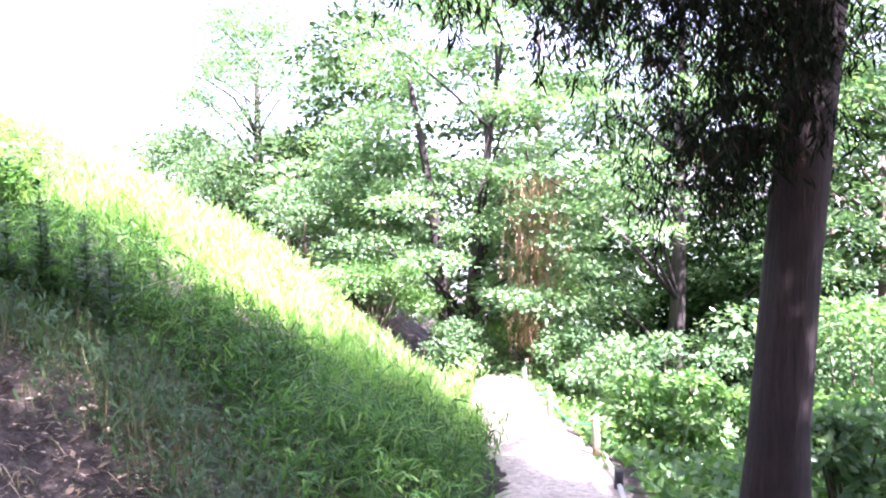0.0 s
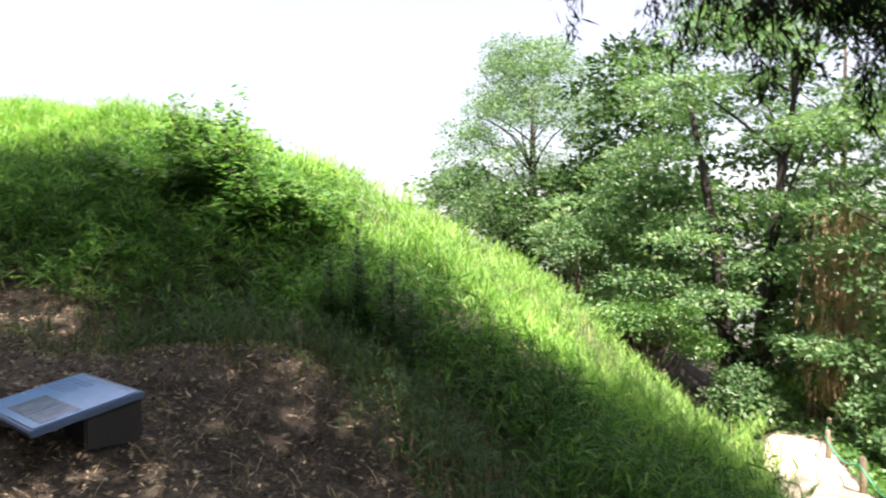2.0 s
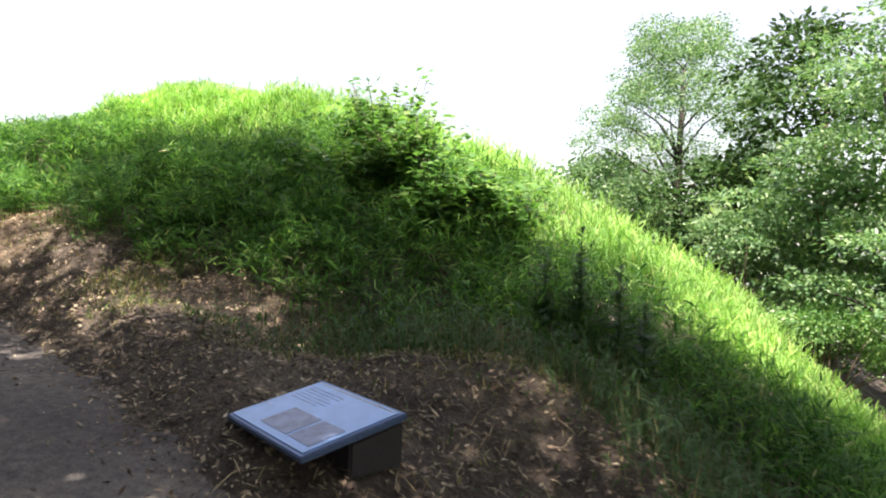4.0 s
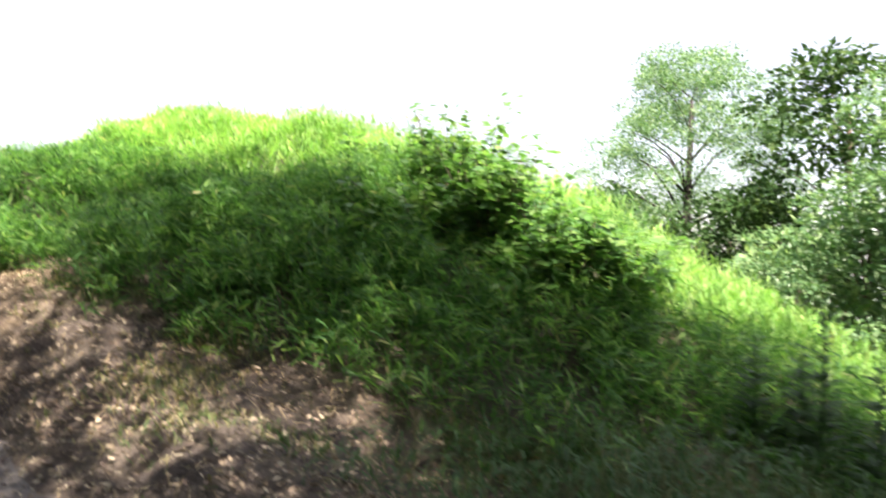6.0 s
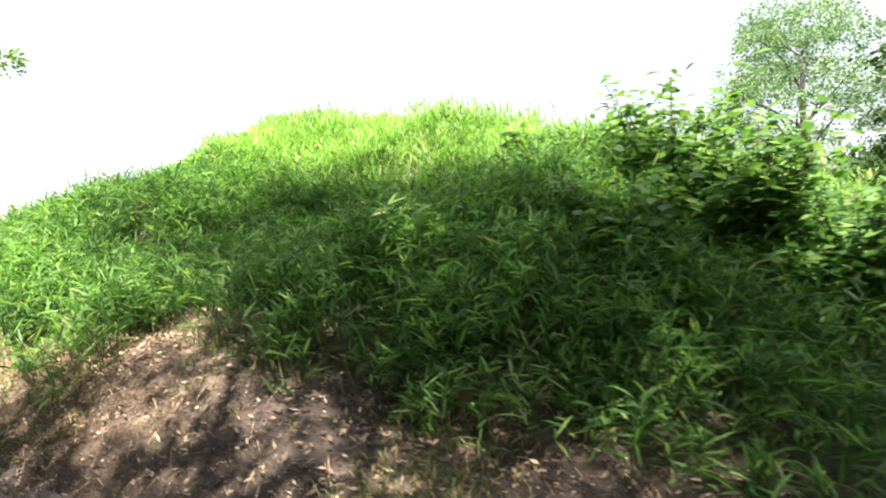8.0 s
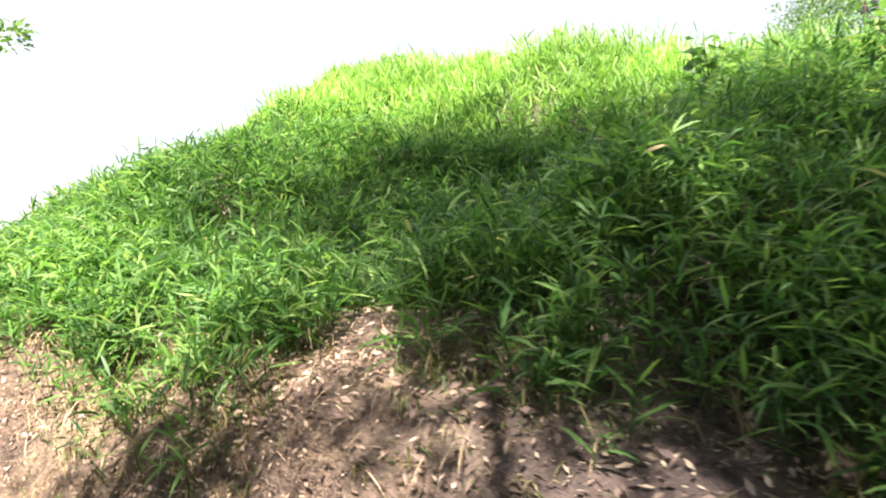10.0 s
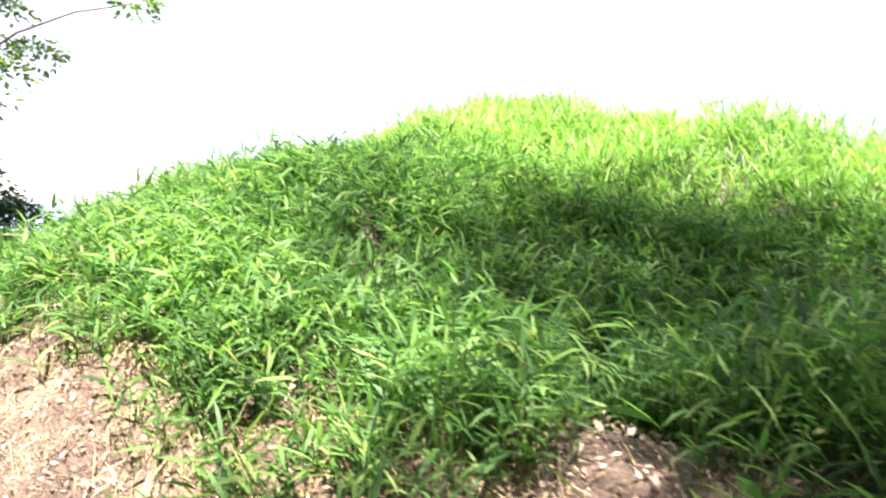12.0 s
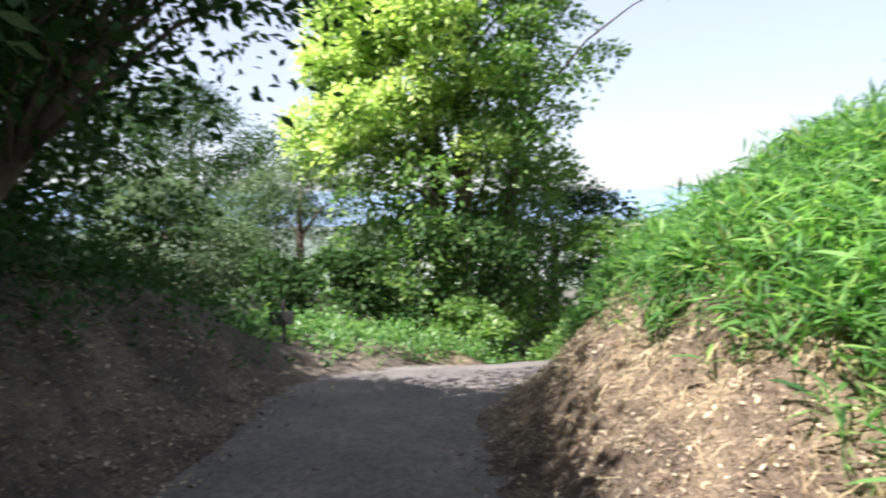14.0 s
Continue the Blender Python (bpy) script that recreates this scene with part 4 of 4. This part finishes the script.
broadleaf("maple_tree", "pale-green tree deeper in the wood", 8.8, 11.0, 11.0, 3.8, 0.06, M_MAPLE, 30000, 0.135, 54, 0.2, 70, (0.7, 1.2), 0.36, bark=M_DARKBARK, group=WOOD, up=1.5)
for i, (x, y, h, r) in enumerate([(-2.4, 25.5, 9.6, 3.4), (3.4, 25.0, 13.0, 4.4), (10.0, 20.5, 14.0, 4.6), (15.5, 14.0, 13.0, 4.4), (-11.0, 30.0, 5.2, 3.6), (15, 27, 15, 5), (-2.0, 20.5, 4.6, 2.6), (3.0, 20.0, 5.5, 2.8), (7.5, 17.0, 5.0, 2.8), (-6.0, 28.5, 4.6, 3.4), (9.6, 15.4, 8.5, 3.8), (12.6, 18.5, 10.5, 4.4), (7.4, 22.5, 9.0, 4.0)]):
    broadleaf("evergreen_oak", "dark tree at the back of the wood", x, y, h, r, 0.03, M_DARKLEAF if i not in (4, 6, 7) else M_MAPLE, 7000, 0.28, 60 + i, 0.18, 60, (0.8, 1.4), 0.65, group=WOOD)
for i, (x, y, h, r) in enumerate([(2.7, 8.2, 1.5, 0.85), (3.5, 11.2, 2.2, 1.2), (2.7, 13.8, 2.0, 1.1), (4.6, 7.3, 2.8, 1.2), (6.0, 9.8, 2.8, 1.4), (0.4, 15.8, 1.6, 1.1), (-1.6, 15.8, 1.8, 1.3), (3.3, 5.6, 1.3, 0.7), (4.9, 4.9, 2.4, 1.0), (2.4, 16.5, 2.2, 1.3), (-3.6, 18.0, 2.2, 1.5)]):
    bush("bush", "pale-green leafy bush below the footpath", x, y, h, r, M_MAPLE if i % 3 else M_SHRUB, 5200, 0.095, 80 + i, group="bushes beside the footpath", flat=0.55)

# withered vine on a dead stem
vine = thing("vine_covered_stem", "dead stem hung with withered reddish vines", "tree", (2.1, 15.6, hz(2.1, 15.6) - 0.1))
rnd = random.Random(5)
bm = bmesh.new()
tube_into(bm, curve_points((0, 0, 0), (-0.25, 0.1, 5.2), 0.2, rnd, 7), [0.13, 0.12, 0.11, 0.1, 0.08, 0.06, 0.03], 8, 0.2, rnd)
part("trunk", bm, M_BARK, vine)
m = 1500
zz = rs.uniform(1.0, 4.8, m)
b3 = np.stack([rs.normal(-0.05, 0.32, m), rs.normal(-0.25, 0.25, m), zz], 1)
dirs = np.stack([rs.normal(0, 0.25, m), rs.normal(0, 0.25, m), -np.ones(m)], 1)
ln = rs.uniform(0.2, 0.6, m)
blades("withered_vines", b3, dirs, ln, np.full(m, 0.02), np.full(m, 0.2), M_DRYVINE, vine, "withered hanging vine strands")

# ---- shrub and tall weeds on the mound ----
def mound_shrub(x, y, height, radius, count, seed, label):
    rnd, rng = random.Random(seed), np.random.RandomState(seed)
    root = thing("shrub", label, "shrub", (x, y, hz(x, y) - 0.02), "shrubs on the mound")
    P, D, N, L = [], [], [], []
    for i in range(count):
        a = rnd.uniform(0, 6.283)
        e = Vector((math.cos(a) * radius * rnd.uniform(0.2, 1), math.sin(a) * radius * rnd.uniform(0.2, 1), height * (1 - 0.55 * rnd.random() ** 1.5) * (1 - 0.3 * rnd.random() * (i > 4))))
        q = curve_points((e.x * 0.2, e.y * 0.2, 0), e, 0.08, rnd, 6)
        bm = bmesh.new()
        tube_into(bm, q, [0.009, 0.008, 0.007, 0.006, 0.004, 0.003], 5)
        part("stem", bm, M_BARK, root)
        q = np.array([tuple(p) for p in q])
        for u in rng.uniform(0.25, 1.0, 40):
            p = np.array([np.interp(u * 5, range(6), q[:, c]) for c in range(3)])
            an = rng.uniform(0, 6.283)
            P.append(p + rng.uniform(-0.09, 0.09, 3))
            D.append((math.cos(an), math.sin(an), rng.uniform(-0.3, 0.5)))
            N.append((rng.normal(0, 0.3), rng.normal(0, 0.3) - 0.2, 1))
            L.append(rng.uniform(0.08, 0.15))
    L = np.array(L)
    diamonds("foliage", np.array(P), np.array(D), np.array(N), L, L * 0.62, M_SHRUB, root)
    return root


SHRUB = "broad-leaved green shrub rising out of the bamboo grass"
for x, y, top, radius, count, seed, label in [(-6.45, 7.3, 3.6, 0.75, 52, 3, SHRUB), (-5.75, 6.85, 3.1, 0.7, 46, 4, SHRUB), (-6.3, 6.4, 2.65, 0.75, 34, 8, SHRUB), (-5.1, 6.7, 2.45, 0.65, 38, 6, "low broad-leaved shrub trailing over the mound's flank"),
                                              (-4.6, 7.1, 2.2, 0.6, 30, 7, "low broad-leaved shrub trailing over the mound's flank"), (-8.05, 7.95, 3.3, 0.4, 8, 9, "sparse sunlit sapling on the mound's crown")]:
    mound_shrub(x, y, top - hz(x, y), radius, count, seed, label)


def tall_weed(x, y, height, seed):
    rng = np.random.RandomState(seed)
    root = thing("tall_weed", "tall upright weed with narrow whorled leaves", "weed", (x, y, hz(x, y) - 0.02), "tall weeds on the mound")
    bm = bmesh.new()
    tube_into(bm, [(0, 0, 0), (0.01, 0, height * 0.5), (0.0, 0.01, height)], [0.007, 0.006, 0.003], 5)
    part("stalk", bm, M_WEED, root)
    m = 170
    u = rng.uniform(0.15, 1, m)
    a = rng.uniform(0, 6.283, m)
    ln = 0.20 * (1.15 - 0.75 * u) + 0.04
    blades("leaves", np.stack([np.zeros(m), np.zeros(m), u * height], 1), np.stack([np.cos(a), np.sin(a), np.full(m, 0.55)], 1), ln, ln * 0.16, np.full(m, 0.4), M_WEED, root)


for i, (x, y, h) in enumerate([(-3.0, 5.2, 1.05), (-2.72, 5.3, 0.9), (-3.1, 5.45, 0.8), (-2.5, 5.2, 0.75), (-3.35, 5.35, 0.8)]):
    tall_weed(x, y, h, 100 + i)

# plume tuft on the skyline
m = 260
a = rs.uniform(0, 6.283, m)
el = rs.uniform(0.7, 1.45, m)
ln = rs.uniform(0.4, 0.85, m)
tx, ty = -1.95, 9.6
tuft = thing("grass_tuft", "tall arching tuft of pampas grass", "grass", (tx, ty, hz(tx, ty) - 0.02))
blades("leaves", np.stack([rs.normal(0, 0.1, m), rs.normal(0, 0.1, m), np.zeros(m)], 1), np.stack([np.cos(a) * np.cos(el), np.sin(a) * np.cos(el), np.sin(el)], 1), ln, np.full(m, 0.014), rs.uniform(0.3, 0.9, m), M_SASA, tuft)

# ---- information board ----
board = thing("information_board", "low slanted information board on a dark stone base", "sign", (-3.40, 2.665, 0.0))
PANEL = pose(0, 0, 0.773, 10.8, 0, -19.5)
gz = hz(-3.40, 2.665)


def on_panel(name, box, material, label="", bevel=0.0):
    bm = bmesh.new()
    box_into(bm, *box, bevel)
    bm.transform(PANEL)
    return part(name, bm, material, board, label)


on_panel("frame", (-0.385, -0.28, -0.035, 0.385, 0.28, -0.002), M_BOARDEDGE, "bluish steel frame", 0.006)
sheet = on_panel("sheet", (-0.36, -0.255, -0.001, 0.36, 0.255, 0.003), M_SHEET, "printed sheet under glossy film, coloured blue for the sky's reflection")
bm = bmesh.new()
box_into(bm, -0.30, -0.02, gz - 0.773 - 0.1, 0.37, 0.27, -0.036, 0.012)
for v in bm.verts:
    if v.co.z > -0.1:
        v.co.z += (v.co.y) * math.tan(radians(10.8)) - 0.004
bm.transform(pose(0, 0, 0.773, 0, 0, -19.5))
part("base", bm, M_STONE, board, "dark rough granite block")
for k, (x0, y0, x1, y1) in enumerate([(-0.14, -0.21, 0.12, -0.02), (0.14, -0.21, 0.33, -0.02)]):
    on_panel("picture", (x0, y0, 0.0031, x1, y1, 0.0048), M_PRINT, "faded printed picture")
on_panel("border", (-0.345, 0.236, 0.0031, 0.345, 0.242, 0.0046), M_RAIL, "thin white border line")
for k in range(6):
    on_panel("text_line", (-0.32, 0.05 + 0.026 * k, 0.0031, -0.02 - 0.05 * (k % 3 == 0), 0.058 + 0.026 * k, 0.0044), M_INK, "line of small print")

# ---- stakes, rope and bamboo rail along the footpath ----
STAKES = [(1.54, 7.0, 0.42), (1.45, 9.5, 0.45), (1.40, 12.0, 0.45), (1.75, 14.6, 0.45)]
fence = thing("rope_fence", "low wooden stakes joined by a green rope", "fence", (0, 0, 0))
rnd = random.Random(11)
tops = []
for x, y, h in STAKES:
    z = hz(x, y)
    bm = bmesh.new()
    tube_into(bm, [(x, y, z - 0.15), (x + 0.005, y, z + h * 0.5), (x - 0.01, y, z + h), (x - 0.01, y, z + h + 0.015)], [0.042, 0.04, 0.038, 0.026], 9, 0.12, rnd)
    part("stake", bm, M_FENCE, fence)
    tops.append(Vector((x - 0.045, y, z + h * 0.82)))
for a, b in zip(tops[:-1], tops[1:]):
    bm = bmesh.new()
    q = [a.lerp(b, i / 7) - Vector((0, 0, 0.14 * math.sin(math.pi * i / 7))) for i in range(8)]
    tube_into(bm, q, [0.011] * 8, 6)
    part("rope", bm, M_NET, fence, "sagging green rope")
rail = thing("bamboo_pole", "bleached bamboo pole lying along the path's edge", "pole", (0, 0, 0))
bm = bmesh.new()
q = [(1.62 - 0.24 * i / 6, 7.0 - 1.9 * i / 6) for i in range(7)]
tube_into(bm, [(x, y, hz(x, y) + 0.05) for x, y in q], [0.024] * 7, 8)
part("pole", bm, M_RAIL, rail)
bm = bmesh.new()
tube_into(bm, [(1.46, 5.75, hz(1.46, 5.75) - 0.1), (1.46, 5.75, hz(1.46, 5.75) + 0.17)], [0.04, 0.038], 8, 0.15, rnd)
tagged(part("peg", bm, M_BOARD), "short blackened peg beside the bamboo pole", "peg")

# ---- small dark signboard at the bend ----
sx, sy = -17.7, 1.78
sgn = thing("signboard", "small blackened wooden signboard on a post", "sign", (sx, sy, hz(sx, sy)))
bm = bmesh.new()
box_into(bm, -0.03, -0.025, -0.2, 0.025, 0.025, 0.64, 0.006)
part("post", bm, M_BOARD, sgn)
bm = bmesh.new()
box_into(bm, 0.028, -0.17, 0.33, 0.05, 0.13, 0.50, 0.006)
part("board", bm, M_BOARD, sgn, "blackened board")

# ---- distance ----
def ridge(name, dist, base, height, seed, material, a0=20, a1=150):
    """A far range of hills as a rounded strip."""
    rng = np.random.RandomState(seed)
    A = np.radians(np.linspace(a0, a1, 90))
    prof = sum(rng.uniform(0.3, 1) / k * np.sin(A * k * 2.3 + rng.uniform(0, 6)) for k in range(1, 7))
    prof = height * (0.75 + 0.22 * prof / np.abs(prof).max())
    V, n = [], len(A)
    for f, dd in ((0, 0), (0.6, 60), (0.9, 130), (1.0, 200), (0.7, 320)):
        V += [(-math.sin(a) * (dist + dd), math.cos(a) * (dist + dd), base + h * f) for a, h in zip(A, prof)]
    Q = [(r * n + i, r * n + i + 1, (r + 1) * n + i + 1, (r + 1) * n + i) for r in range(4) for i in range(n - 1)]
    return mesh_object(name, V, Q, material, smooth=True)


tagged(ridge("backdrop_hills", 1300, -27, 88, 4, M_HILL), "far hills coloured blue for haze", "hills", kind="structure")
rnd = random.Random(3)
for i in range(46):
    a, dd = radians(rnd.uniform(58, 84)), rnd.uniform(260, 620)
    x, y = -math.sin(a) * dd, math.cos(a) * dd
    z = hz(x, y)
    w, l, h = rnd.uniform(7, 14), rnd.uniform(8, 18), rnd.uniform(5, 13)
    house = thing("house", "pale far house of the town in the valley", "house", (x, y, z), "houses of the far town")
    house.rotation_euler[2] = rnd.uniform(0, 3)
    bm = bmesh.new()
    box_into(bm, -w / 2, -l / 2, -1, w / 2, l / 2, h)
    part("wall", bm, M_WALLFAR, house)
    bm = bmesh.new()
    v = [bm.verts.new(p) for p in ((-w / 2 - .4, -l / 2 - .4, h), (w / 2 + .4, -l / 2 - .4, h), (w / 2 + .4, l / 2 + .4, h), (-w / 2 - .4, l / 2 + .4, h), (0, -l / 2 - .4, h + 2.2), (0, l / 2 + .4, h + 2.2))]
    for f in ((0, 3, 2, 1), (0, 1, 4), (2, 3, 5), (1, 2, 5, 4), (3, 0, 4, 5)):
        bm.faces.new([v[k] for k in f])
    part("roof", bm, M_ROOFFAR, house)
    for k in range(3):
        bm = bmesh.new()
        yy = -l / 3 + k * l / 3
        box_into(bm, -w / 2 - 0.08, yy - 0.8, h * 0.5, -w / 2 + 0.02, yy + 0.8, h * 0.5 + 1.4)
        box_into(bm, w / 2 - 0.02, yy - 0.8, h * 0.5, w / 2 + 0.08, yy + 0.8, h * 0.5 + 1.4)
        part("window", bm, M_PANEFAR, house)
